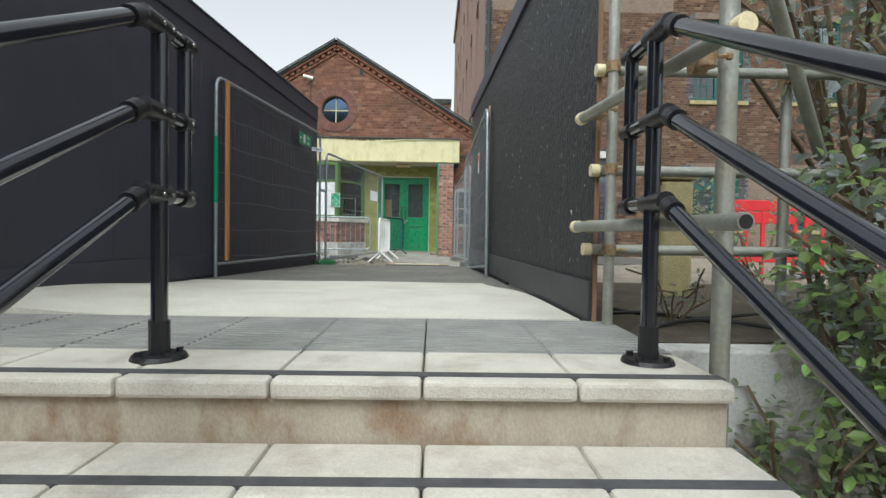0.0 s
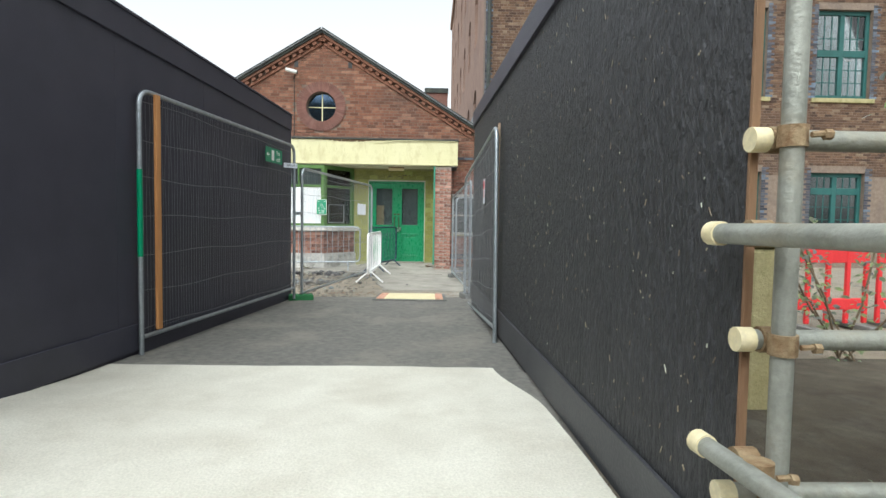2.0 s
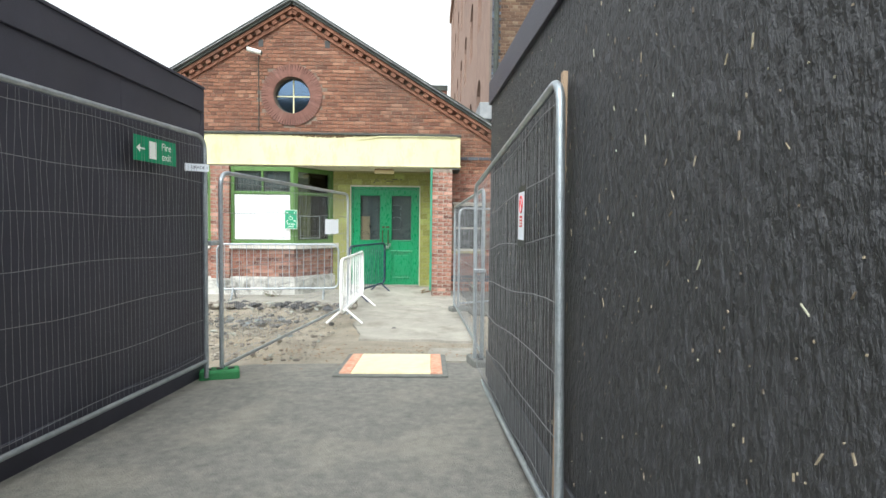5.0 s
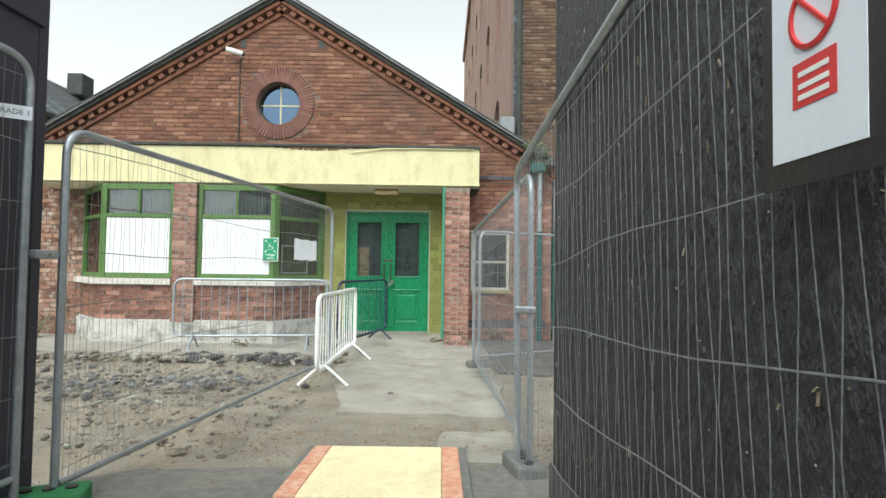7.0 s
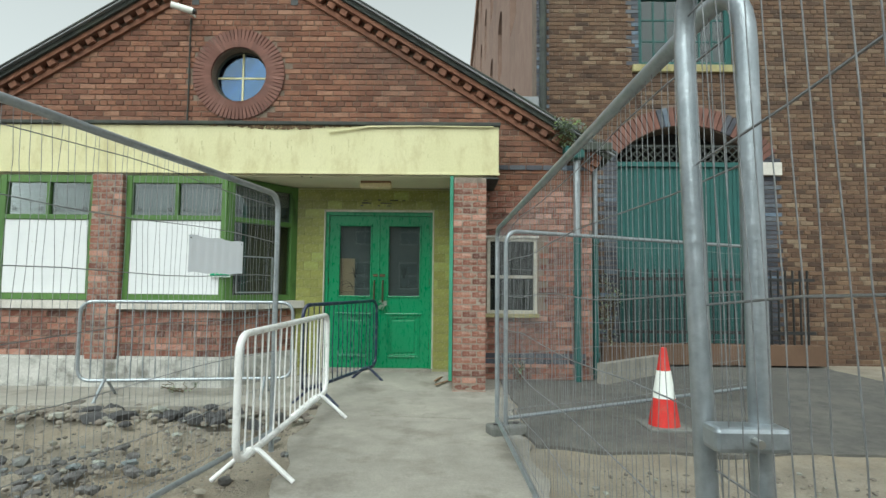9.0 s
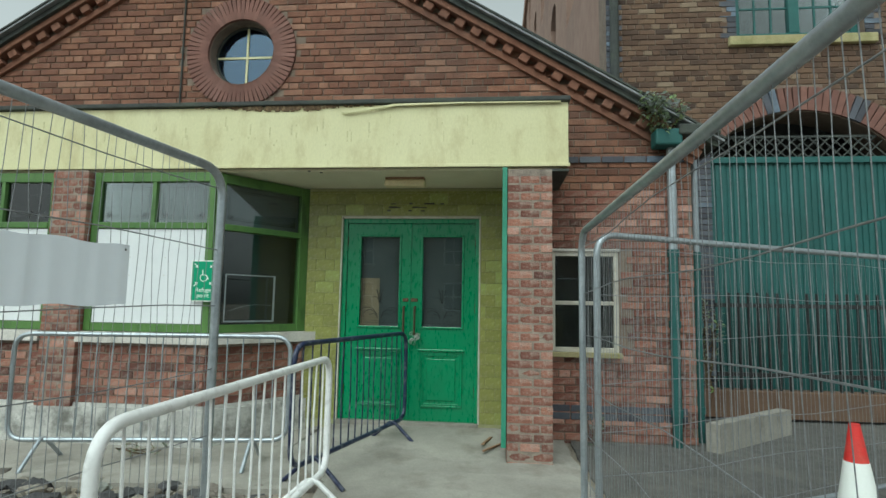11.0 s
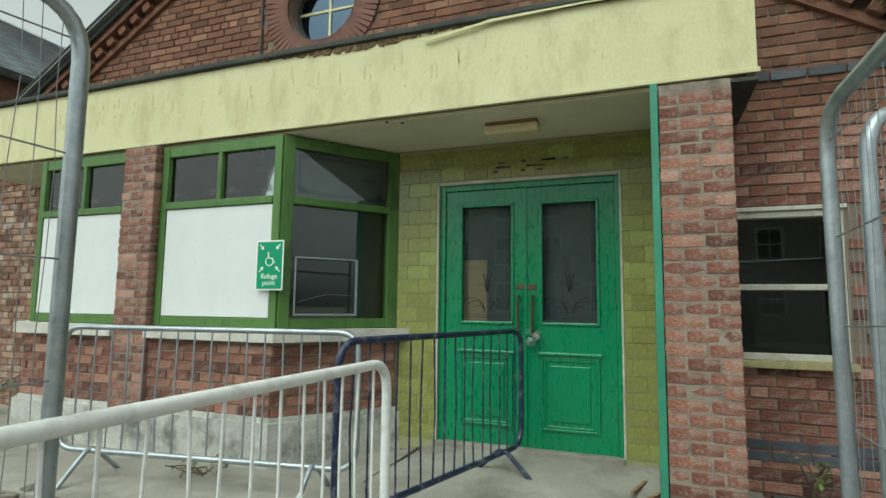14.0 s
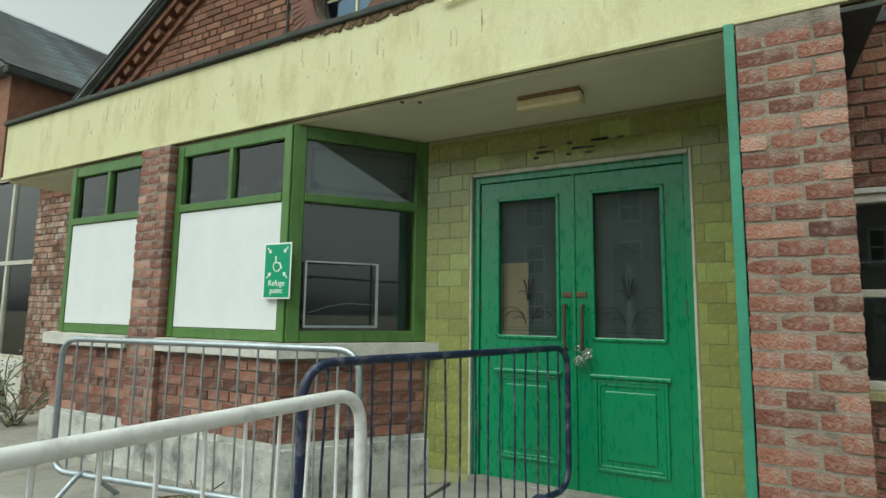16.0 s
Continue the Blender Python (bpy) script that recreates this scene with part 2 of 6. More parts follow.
    steel=mat("bare_steel_chain", (0.45, 0.45, 0.43), (0.6, 0.6, 0.57), 20, 0.35, 0.1, metal=0.9),
    bronze=mat("worn_brass_handle", (0.075, 0.045, 0.028), (0.15, 0.09, 0.055), 20, 0.5, 0.2, metal=0.7),
    lamp_cream=mat("yellowed_lamp_diffuser", (0.6, 0.5, 0.28), (0.68, 0.58, 0.36), 6, 0.5, 0.1),
    etch=mat("etched_glass_band", (0.012, 0.014, 0.014), (0.022, 0.024, 0.024), 8, 0.8, 0.1),
    pink=mat("dusky_red_ring_brick", (0.15, 0.068, 0.052), (0.21, 0.098, 0.075), 6, 0.85, 0.4, vary="island", vary_by=0.3, stain=(0.12, 0.07, 0.06), amount=0.4),
    glass=glass_mat("window_glass"),
    # blue of the mirrored sky is put into the glass tint and sheen
    glass_blue=glass_mat("oculus_glass_sky_tint", (0.35, 0.5, 0.65), 0.06, 2.1, (0.5, 0.68, 0.9)),
)
for key, level in (("rail", 0.5), ("fitting", 0.5), ("door", 0.8)):
    M[key].node_tree.nodes["Principled BSDF"].inputs["Specular IOR Level"].default_value = level
M["rail"].node_tree.nodes["Principled BSDF"].inputs["Coat Weight"].default_value = 0.7
M["rail"].node_tree.nodes["Principled BSDF"].inputs["Coat Roughness"].default_value = 0.1
M["rail"].node_tree.nodes["Principled BSDF"].inputs["Coat IOR"].default_value = 1.6


M["crumble"] = mat("crumbled_render", (0.05, 0.032, 0.02), (0.3, 0.2, 0.11), 45, 0.95, 0.8, vary="island", vary_by=0.6)
M["scar"] = mat("scarred_yellow_render", (0.5, 0.465, 0.26), (0.56, 0.53, 0.32), 30, 0.8, 0.2)
M["brick_pale"] = mat("eroded_pale_brick", (0.19, 0.08, 0.05), (0.36, 0.22, 0.16), 6, 0.95, 0.9, vary="island", stain=(0.48, 0.44, 0.38), stain_scale=7, amount=0.9, fine=60)
M["dark_asphalt"] = mat("dark_yard_asphalt", (0.075, 0.073, 0.068), (0.135, 0.13, 0.118), 9, 0.8, 0.8, stain=(0.19, 0.18, 0.155), stain_scale=1.6, amount=0.6, fine=80)
M["soil"] = mat("dark_brown_soil", (0.07, 0.058, 0.04), (0.13, 0.11, 0.075), 5, 0.95, 1.0, stain=(0.2, 0.18, 0.14), stain_scale=3, amount=0.5, fine=45, depth=0.03)
M["thin_sheet"] = mat("thin_white_sheet", (0.74, 0.77, 0.82), (0.8, 0.83, 0.87), 3, 0.5, 0.0, grain=0.1)


def let_light_through(m, share):
    nt = m.node_tree
    t, x = nt.nodes.new("ShaderNodeBsdfTranslucent"), nt.nodes.new("ShaderNodeMixShader")
    t.inputs["Color"].default_value = (0.8, 0.84, 0.9, 1)
    x.inputs[0].default_value = share
    nt.links.new(nt.nodes["Principled BSDF"].outputs[0], x.inputs[1])
    nt.links.new(t.outputs[0], x.inputs[2])
    nt.links.new(x.outputs[0], nt.nodes["Material Output"].inputs["Surface"])


let_light_through(M["thin_sheet"], 0.65)
let_light_through(M["leaf"], 0.25)
# ---------------------------------------------------------------- mesh helpers
def part(name, bm, material, parent=None, label="", smooth=False):
    me = bpy.data.meshes.new(name)
    bm.normal_update()
    bm.to_mesh(me)
    bm.free()
    me.materials.append(M[material])
    if smooth:
        me.polygons.foreach_set("use_smooth", [True] * len(me.polygons))
        me.set_sharp_from_angle(angle=radians(40))
    ob = new(name, me)
    if material in ("glass", "glass_blue"):
        ob.visible_shadow = False
    if parent:
        ob.parent = parent
    if label:
        ob["label"] = label
    return ob


def empty(name, m=None):
    ob = new(name)
    if m:
        ob.matrix_world = m
    return ob


def bx(bm, x0, x1, y0, y1, z0, z1, bev=0.0, rot=None):
    r = bmesh.ops.create_cube(bm, size=1.0)
    vs = r["verts"]
    mm = Matrix.Translation(((x0 + x1) / 2, (y0 + y1) / 2, (z0 + z1) / 2)) @ (rot or Matrix()) @ Matrix.Diagonal((x1 - x0, y1 - y0, z1 - z0, 1))
    bmesh.ops.transform(bm, matrix=mm, verts=vs)
    if bev:
        es = list({e for v in vs for e in v.link_edges})
        bmesh.ops.bevel(bm, geom=es, offset=bev, segments=2, affect="EDGES", profile=0.5)
    return bm


def box(x0, x1, y0, y1, z0, z1, bev=0.0):
    return bx(bmesh.new(), x0, x1, y0, y1, z0, z1, bev)


def rounded(pts, r, n=5):
    """A polyline with its inner corners rounded to radius r."""
    pts = [Vector(p) for p in pts]
    out = [pts[0]]
    for a, b, c in zip(pts, pts[1:], pts[2:]):
        u, v = (a - b), (c - b)
        k = min(r, u.length * 0.49, v.length * 0.49)
        p, q = b + u.normalized() * k, b + v.normalized() * k
        for i in range(n + 1):
            t = i / n
            out.append((1 - t) ** 2 * p + 2 * t * (1 - t) * b + t * t * q)
    return out + [pts[-1]]


def tube(bm, pts, r, seg=10, caps=True):
    pts = [Vector(p) for p in pts]
    rings = []
    ref = None
    for i, p in enumerate(pts):
        d = (pts[min(i + 1, len(pts) - 1)] - pts[max(i - 1, 0)]).normalized()
        if ref is None:
            ref = d.orthogonal().normalized()
        ref = (ref - d * ref.dot(d)).normalized()
        o = d.cross(ref)
        rings.append([bm.verts.new(p + r * (math.cos(a) * ref + math.sin(a) * o)) for a in (2 * math.pi * k / seg for k in range(seg))])
    for a, b in zip(rings, rings[1:]):
        for k in range(seg):
            bm.faces.new((a[k], a[(k + 1) % seg], b[(k + 1) % seg], b[k]))
    if caps:
        bm.faces.new(rings[0][::-1])
        bm.faces.new(rings[-1])
    return bm


def tb(pts, r, seg=10):
    return tube(bmesh.new(), pts, r, seg)


def prism(outer, holes, y0, y1):
    """A wall in the x-z plane between y0 and y1: outline and holes as lists of (x, z)."""
    bm = bmesh.new()
    edges = []
    for loop in (outer, *holes):
        vs = [bm.verts.new((x, y0, z)) for x, z in loop]
        edges += [bm.edges.new((vs[i], vs[(i + 1) % len(vs)])) for i in range(len(vs))]
    bmesh.ops.triangle_fill(bm, use_beauty=True, use_dissolve=False, edges=edges)
    r = bmesh.ops.extrude_face_region(bm, geom=bm.faces[:])
    bmesh.ops.translate(bm, vec=(0, y1 - y0, 0), verts=[v for v in r["geom"] if isinstance(v, bmesh.types.BMVert)])
    bmesh.ops.recalc_face_normals(bm, faces=bm.faces[:])
    return bm


def plan_prism(outline, z0, z1):
    """A solid over an outline of (x, y)."""
    bm = bmesh.new()
    f = bm.faces.new([bm.verts.new((x, y, z0)) for x, y in outline])
    r = bmesh.ops.extrude_face_region(bm, geom=[f])
    bmesh.ops.translate(bm, vec=(0, 0, z1 - z0), verts=[v for v in r["geom"] if isinstance(v, bmesh.types.BMVert)])
    bmesh.ops.recalc_face_normals(bm, faces=bm.faces[:])
    return bm


def text_bm(body, size, thick=0.0006):
    c = bpy.data.curves.new("lettering", "FONT")
    c.body, c.size, c.extrude, c.align_x, c.align_y = body, size, thick, "CENTER", "CENTER"
    ob = bpy.data.objects.new("lettering", c)
    me = ob.to_mesh()
    bm = bmesh.new()
    bm.from_mesh(me)
    ob.to_mesh_clear()
    bpy.data.objects.remove(ob)
    bpy.data.curves.remove(c)
    return bm


def turned(bm, m):
    bmesh.ops.transform(bm, matrix=m, verts=bm.verts[:])
    return bm


def structure(ob, label, category):
    return tagged(ob, label, category, kind="structure")


# bricks: one shared mesh for each length, and a joined mesh for the rest
BRICK_MESH = {}


def brick_mesh(length, height, deep, material):
    key = (round(length, 3), round(height, 3), round(deep, 3), material)
    if key not in BRICK_MESH:
        bm = bmesh.new()
        b = 0.005
        x, z = length / 2, height / 2
        f = [bm.verts.new(p) for p in ((-x + b, -deep, -z + b), (x - b, -deep, -z + b), (x - b, -deep, z - b), (-x + b, -deep, z - b))]
        m = [bm.verts.new(p) for p in ((-x, -deep + b, -z), (x, -deep + b, -z), (x, -deep + b, z), (-x, -deep + b, z))]
        k = [bm.verts.new(p) for p in ((-x, 0.004, -z), (x, 0.004, -z), (x, 0.004, z), (-x, 0.004, z))]
        bm.faces.new(f)
        for a, c in ((f, m), (m, k)):
            for i in range(4):
                bm.faces.new((c[i], c[(i + 1) % 4], a[(i + 1) % 4], a[i]))
        bm.normal_update()
        me = bpy.data.meshes.new("brick")
        bm.to_mesh(me)
        bm.free()
        me.materials.append(M[material])
        BRICK_MESH[key] = me
    return BRICK_MESH[key]


def brick_layout(width, z0, z1, keep, seed=1, course=0.0762, length=0.215, joint=0.011, headers=5):
    """Bricks of a face of that width from z0 to z1: (u, z, length) of each one's middle that keep(u, z, length) allows."""
    rnd = random.Random(seed)
    out, n, z = [], 0, z0
    while z + course * 0.7 < z1:
        ln = 0.102 if headers and n % headers == headers - 1 else length
        off = (ln / 2 if n % 2 else 0.0) if ln == length else 0.05
        u = -off
        while u < width - 0.02:
            a, b = max(u, 0.0), min(u + ln, width)
            if b - a > 0.04 and keep((a + b) / 2, z + course / 2, b - a):
                out.append(((a + b) / 2, z + course / 2 + rnd.uniform(-0.0015, 0.0015), b - a))
            u += ln + joint
        z += course
        n += 1
    return out


def lay_bricks(parent, m, layout, near, material="brick", joined="brick_all", deep=0.012, seed=3, name="brick"):
    """Bricks on the face m (x along, z up, -y outwards): those that near() picks become parts, the rest one joined mesh."""
    rnd = random.Random(seed)
    verts, faces = [], []
    for u, z, ln in layout:
        d = deep + rnd.uniform(-0.004, 0.003)
        tilt = rnd.uniform(-0.006, 0.006)
        if near and near(u, z):
            ob = new(name, brick_mesh(ln, 0.065, deep, material))
            ob.parent = parent
            ob.matrix_world = m @ Matrix.Translation((u, rnd.uniform(-0.003, 0.003), z)) @ Matrix.Rotation(tilt, 4, "Y")
            continue
        x, h, b, k = ln / 2, 0.0325, 0.005, len(verts)
        for y, i in ((-d, b), (-d + b, 0.0), (0.004, 0.0)):
            for sx, sz in ((-1, -1), (1, -1), (1, 1), (-1, 1)):
                verts.append(m @ Vector((u + sx * (x - i), y, z + sz * (h - i))))
        faces.append((k, k + 1, k + 2, k + 3))
        for a in (0, 4):
            for i in range(4):
                j = (i + 1) % 4
                faces.append((k + a + 4 + i, k + a + 4 + j, k + a + j, k + a + i))
    if verts:
        me = bpy.data.meshes.new("brickwork")
        me.from_pydata(verts, [], faces)
        me.materials.append(M[joined])
        ob = new("brickwork", me)
        ob.parent = parent
        ob["kind"] = "stuff"


def face_at(x, y, heading=0.0):
    """A face whose outward side looks along -y, turned about z by heading degrees."""
    return pose(x, y, 0, 0, 0, heading)


# ---------------------------------------------------------------- ground
G = -0.23


def gz(x, y):
    """The height of the yard's ground: falling along the path, rising again at the doors."""
    def ramp(a, b, v):
        return max(0.0, min(1.0, (v - a) / (b - a)))
    z = -0.06 - 0.05 * ramp(5.0, 8.7, y) - 0.12 * ramp(8.7, 10.6, y)
    return z + 0.1 * ramp(14.75, 15.7, y) * ramp(-1.9, -1.6, x) * ramp(0.5, 0.2, x)


def smooth01(a, b, v):
    t = max(0.0, min(1.0, (v - a) / (b - a)))
    return t * t * (3 - 2 * t)


M["grey_rubble"] = mat("dark_grey_rubble", (0.1, 0.098, 0.095), (0.18, 0.175, 0.168), 12, 0.95, 0.8, vary="island", vary_by=0.6)


def build_ground():
    # the sheet: level with the yard beyond the retaining wall, lower in front of it
    xs = [-400, -120, -40, -15, -9] + [-8 + 0.16 * i for i in range(101)] + [9, 12, 16, 40, 120, 400]
    ys = [-400, -120, -40, -10, -2, 1.2, 2.44, 2.47] + [2.6 + 0.16 * i for i in range(100)] + [20, 30, 60, 150, 500]
    verts, faces = [], []
    for y in ys:
        for x in xs:
            z = gz(x, y) - 0.025 if y > 2.45 else -1.0
            if 2.45 < y < 5.2 and x < 0.8:
                z -= 0.1
            if 2.45 < y < 19 and abs(x) < 9:
                z += 0.012 * noise.noise((x * 0.8, y * 0.8, 0))
                dug = smooth01(-0.95, -1.5, x) * smooth01(9.6, 10.2, y) * smooth01(13.95, 13.6, y)
                z += dug * (-0.05 + 0.07 * noise.fractal((x * 1.6, y * 1.6, 3), 0.8, 2, 4))
                side = smooth01(0.9, 1.4, x) * smooth01(13.5, 12.5, y)
                z += side * 0.03 * noise.fractal((x * 2.2, y * 2.2, 8), 0.8, 2, 4)
            verts.append((x, y, z))
    w = len(xs)
    for j in range(len(ys) - 1):
        for i in range(w - 1):
            k = j * w + i
            faces.append((k, k + 1, k + w + 1, k + w))
    me = bpy.data.meshes.new("ground")
    me.from_pydata(verts, [], faces)
    me.materials.append(M["gravel"])
    me.polygons.foreach_set("use_smooth", [True] * len(me.polygons))
    structure(new("ground", me), "dusty rubble ground of a yard with broken stones", "ground")

    def sheet(name, outline, z, material, label, thick=0.12, jag=0.03, step=0.18):
        pts = []
        for (x0, y0), (x1, y1) in zip(outline, outline[1:] + outline[:1]):
            n = max(1, int(math.hypot(x1 - x0, y1 - y0) / step))
            for i in range(n):
                t = i / n
                x, y = x0 + (x1 - x0) * t, y0 + (y1 - y0) * t
                k = noise.noise_vector((x * 2.3, y * 2.3, z * 7)) * jag
                pts.append((x + k.x, y + k.y))
        bm = plan_prism(pts, -1, 0)
        bmesh.ops.triangulate(bm, faces=[f for f in bm.faces if len(f.verts) > 4])
        for _ in range(2):
            long = [e for e in bm.edges if e.calc_length() > 0.8 and all(v.co.z > -0.5 for v in e.verts)]
            bmesh.ops.subdivide_edges(bm, edges=long, cuts=2, use_grid_fill=False)
            bmesh.ops.triangulate(bm, faces=[f for f in bm.faces if len(f.verts) > 4])
        for v in bm.verts:
            v.co.z = gz(v.co.x, v.co.y) + z + (0 if v.co.z > -0.5 else -thick)
        return structure(part(name, bm, material), label, "pavement")

    sheet("asphalt_path", [(-2.3, 4.9), (0.3, 4.9), (0.4, 3.6), (0.74, 3.6), (0.72, 9.0), (0.95, 9.05), (0.9, 9.45), (-1.6, 9.3), (-2.05, 8.9)], 0.006, "asphalt", "worn grey asphalt path between the hoardings", jag=0.05)
    sheet("concrete_path", [(-0.85, 10.95), (0.7, 10.8), (0.72, 12.2), (0.74, 15.75), (0.2, 15.8), (-1.75, 15.8), (-1.75, 14.9), (-1.2, 14.2), (-1.15, 12.9)], 0.003, "old_conc", "old stained concrete path leading to the doors", jag=0.13)
    sheet("side_yard", [(0.78, 12.75), (2.2, 12.6), (4.2, 12.7), (6.0, 13.0), (6.0, 17.4), (2.0, 17.4), (1.95, 15.76), (0.8, 15.76)], 0.001, "dark_asphalt", "dark asphalt before the teal gate", jag=0.1)
    sheet("door_slab", [(-0.66, 13.65), (0.3, 13.55), (0.28, 14.5), (-0.62, 14.5)], 0.018, "old_conc", "worn concrete patch before the doors", jag=0.03)
    sheet("bay_pavement", [(-8.0, 13.95), (-4.0, 13.85), (-1.3, 13.95), (-1.76, 14.9), (-1.77, 15.74), (-8.0, 15.74)], 0.012, "old_conc", "weathered paving under the bay window", jag=0.06)
    sheet("concrete_patch", [(0.05, 9.5), (0.62, 9.45), (0.6, 10.3), (0.1, 10.25)], 0.01, "old_conc", "small concrete patch beside the ramp board", jag=0.04)

    sheet("soil_bed", [(0.86, 2.475), (6.0, 2.475), (6.0, 5.6), (0.84, 5.6)], 0.004, "soil", "dark brown soil bed behind the scaffold", jag=0.02)
    # loose stones and broken edges
    rnd = random.Random(7)

    def stones(name, count, where, size, material, label):
        vs, fs = [], []
        for _ in range(count):
            x, y = where()
            s = size()
            bm = bmesh.new()
            bmesh.ops.create_icosphere(bm, subdivisions=1, radius=s)
            k = len(vs)
            sx, sy, sz = rnd.uniform(0.7, 1.4), rnd.uniform(0.7, 1.4), rnd.uniform(0.4, 0.8)
            for v in bm.verts:
                j = rnd.uniform(0.7, 1.2)
                vs.append((x + v.co.x * sx * j, y + v.co.y * sy * j, gz(x, y) - 0.03 + s * 0.3 + v.co.z * sz * j))
            fs += [[k + v.index for v in f.verts] for f in bm.faces]
            bm.free()
        me = bpy.data.meshes.new(name)
        me.from_pydata(vs, [], fs)
        me.materials.append(M[material])
        tagged(new(name, me), label, "rubble", kind="stuff")

    stones("rubble", 2600, lambda: (-1.2 - abs(rnd.gauss(0, 2.2)), rnd.uniform(9.6, 13.75)), lambda: 0.006 + 0.034 * rnd.random() ** 6, "stone", "grey broken stones scattered over the dug ground")
    stones("rubble", 700, lambda: (-3.4 + rnd.gauss(0, 1.1), 12.0 + rnd.gauss(0, 0.45)), lambda: 0.01 + 0.05 * rnd.random() ** 4, "grey_rubble", "heap of dark grey broken rubble on the dug ground")
    stones("rubble", 620, lambda: (rnd.uniform(-7.5, -1.2), 13.72 + rnd.gauss(0, 0.13)), lambda: 0.015 + 0.065 * rnd.random() ** 3, "stone", "lumps of broken concrete along the dug edge")
    stones("asphalt_lumps", 60, lambda: (rnd.uniform(-3.4, -1.3), 13.6 + rnd.gauss(0, 0.12)), lambda: 0.03 + 0.07 * rnd.random() ** 2, "dark_stone", "dark lumps of broken asphalt along the dug edge")
    stones("gravel", 500, lambda: (rnd.uniform(-1.3, 1.0), 9.85 + rnd.gauss(0, 0.25)), lambda: 0.006 + 0.012 * rnd.random() ** 3, "stone", "pale gravel and leaves strewn before the path")
    stones("gravel", 900, lambda: (rnd.uniform(0.9, 3.6), rnd.uniform(9.2, 12.3)), lambda: 0.008 + 0.016 * rnd.random() ** 3, "stone", "pale gravel behind the mesh fence")
    stones("grit", 350, lambda: (-2.1 + 0.1 * rnd.random() + abs(rnd.gauss(0, 0.12)), rnd.uniform(5.1, 8.9)), lambda: 0.004 + 0.01 * rnd.random() ** 3, "stone", "grit lying along the foot of the hoarding")
    stones("debris", 160, lambda: (rnd.uniform(1.0, 3.2), rnd.uniform(2.55, 4.6)), lambda: 0.01 + 0.03 * rnd.random() ** 3, "stone", "soil and stones behind the scaffold")


build_ground()


# ---------------------------------------------------------------- steps and landing
STEP_X0, STEP_X1, EDGE, RISE, GOING = -2.55, 0.85, 1.56, 0.178, 0.3


def build_steps():
    core = bmesh.new()
    for i in range(8):
        y1 = EDGE - GOING * i + 0.03
        bx(core, STEP_X0, STEP_X1 - 0.012, y1 - GOING if i else 1.59, 2.72 if i == 0 else y1, -1.62, -0.05 - RISE * i if i == 0 else -0.05 - RISE * i)
    stairs = structure(part("stairs", core, "riser"), "outdoor concrete steps with stained risers and slab treads", "stairs")
    joints = [-2.55, -2.145, -1.7, -1.275, -0.865, -0.445, -0.024, 0.41, 0.85]
    for i in range(7):
        y0 = EDGE - GOING * i
        back = 1.945 if i == 0 else y0 + GOING + 0.02
        for a, b in zip(joints, joints[1:]):
            sh = 0.0 if i % 2 == 0 else 0.005
            s = part("slab", box(a + 0.003 + sh, b - 0.003 + sh, y0, back, -0.055 - RISE * i, -RISE * i, 0.012), "slab", stairs)
        part("grip_strip", box(STEP_X0, STEP_X1 - 0.004, y0 + 0.055, y0 + 0.1, -RISE * i - 0.01, -RISE * i + 0.0025), "strip", stairs, "dark grip strip")
    # ribbed paving behind the first slabs
    for a, b in zip(joints, joints[1:]):
        bm = box(a + 0.003, b - 0.003, 1.95, 2.712, -0.055, -0.006, 0.003)
        y = 1.975
        while y < 2.69:
            bx(bm, a + 0.006, b - 0.006, y, y + 0.024, -0.008, 0.0)
            y += 0.048
        part("ribbed_slab", bm, "tactile", stairs, "grey ribbed paving slab")


build_steps()


def build_apron():
    # pale concrete apron falling from the landing to the path
    bm = bmesh.new()
    nx, ny = 26, 22
    rows = []
    for j in range(ny + 1):
        y = 2.715 + (5.2 - 2.715) * j / ny
        right = 0.72 - 0.04 * (y - 2.7) - smooth01(4.3, 5.2, y) * 0.15
        left = -2.5 + 0.1 * (y - 2.7)
        row = []
        for i in range(nx + 1):
            x = left + (right - left) * i / nx
            z = -0.004 - 0.05 * smooth01(3.4, 5.2, y) + 0.05 * smooth01(-1.5, -2.4, x) * smooth01(5.0, 3.4, y) + 0.005 * noise.noise((x, y, 5))
            yy = y + (0.03 * noise.noise((x * 3, 0, 1)) if j == ny else 0)
            row.append(bm.verts.new((x, yy, z)))
        rows.append(row)
    for a, b in zip(rows, rows[1:]):
        for i in range(nx):
            bm.faces.new((a[i], a[i + 1], b[i + 1], b[i]))
    r = bmesh.ops.extrude_edge_only(bm, edges=[e for e in bm.edges if e.is_boundary])
    for v in r["geom"]:
        if isinstance(v, bmesh.types.BMVert):
            v.co.z = -0.3
    bmesh.ops.recalc_face_normals(bm, faces=bm.faces[:])
    structure(part("concrete_apron", bm, "concrete", smooth=True), "pale fresh concrete apron beyond the ribbed slabs", "pavement")
    # retaining wall beside the steps
    structure(part("retaining_wall", box(0.85, 9.0, 2.3, 2.46, -1.3, -0.06, 0.01), "peel"), "low wall with peeling white paint beside the steps", "wall")
    structure(part("retaining_wall_left", box(-9.0, -2.56, 2.3, 2.46, -1.3, -0.06, 0.01), "peel"), "low painted wall beyond the hoarding", "wall")


build_apron()


# ---------------------------------------------------------------- hoardings
M["grey_paint"] = mat("dark_grey_painted_plywood", (0.036, 0.038, 0.044), (0.05, 0.052, 0.058), 3, 0.5, 0.15, stain=(0.065, 0.067, 0.072), stain_scale=2, amount=0.5)


RISE_L = 0.03


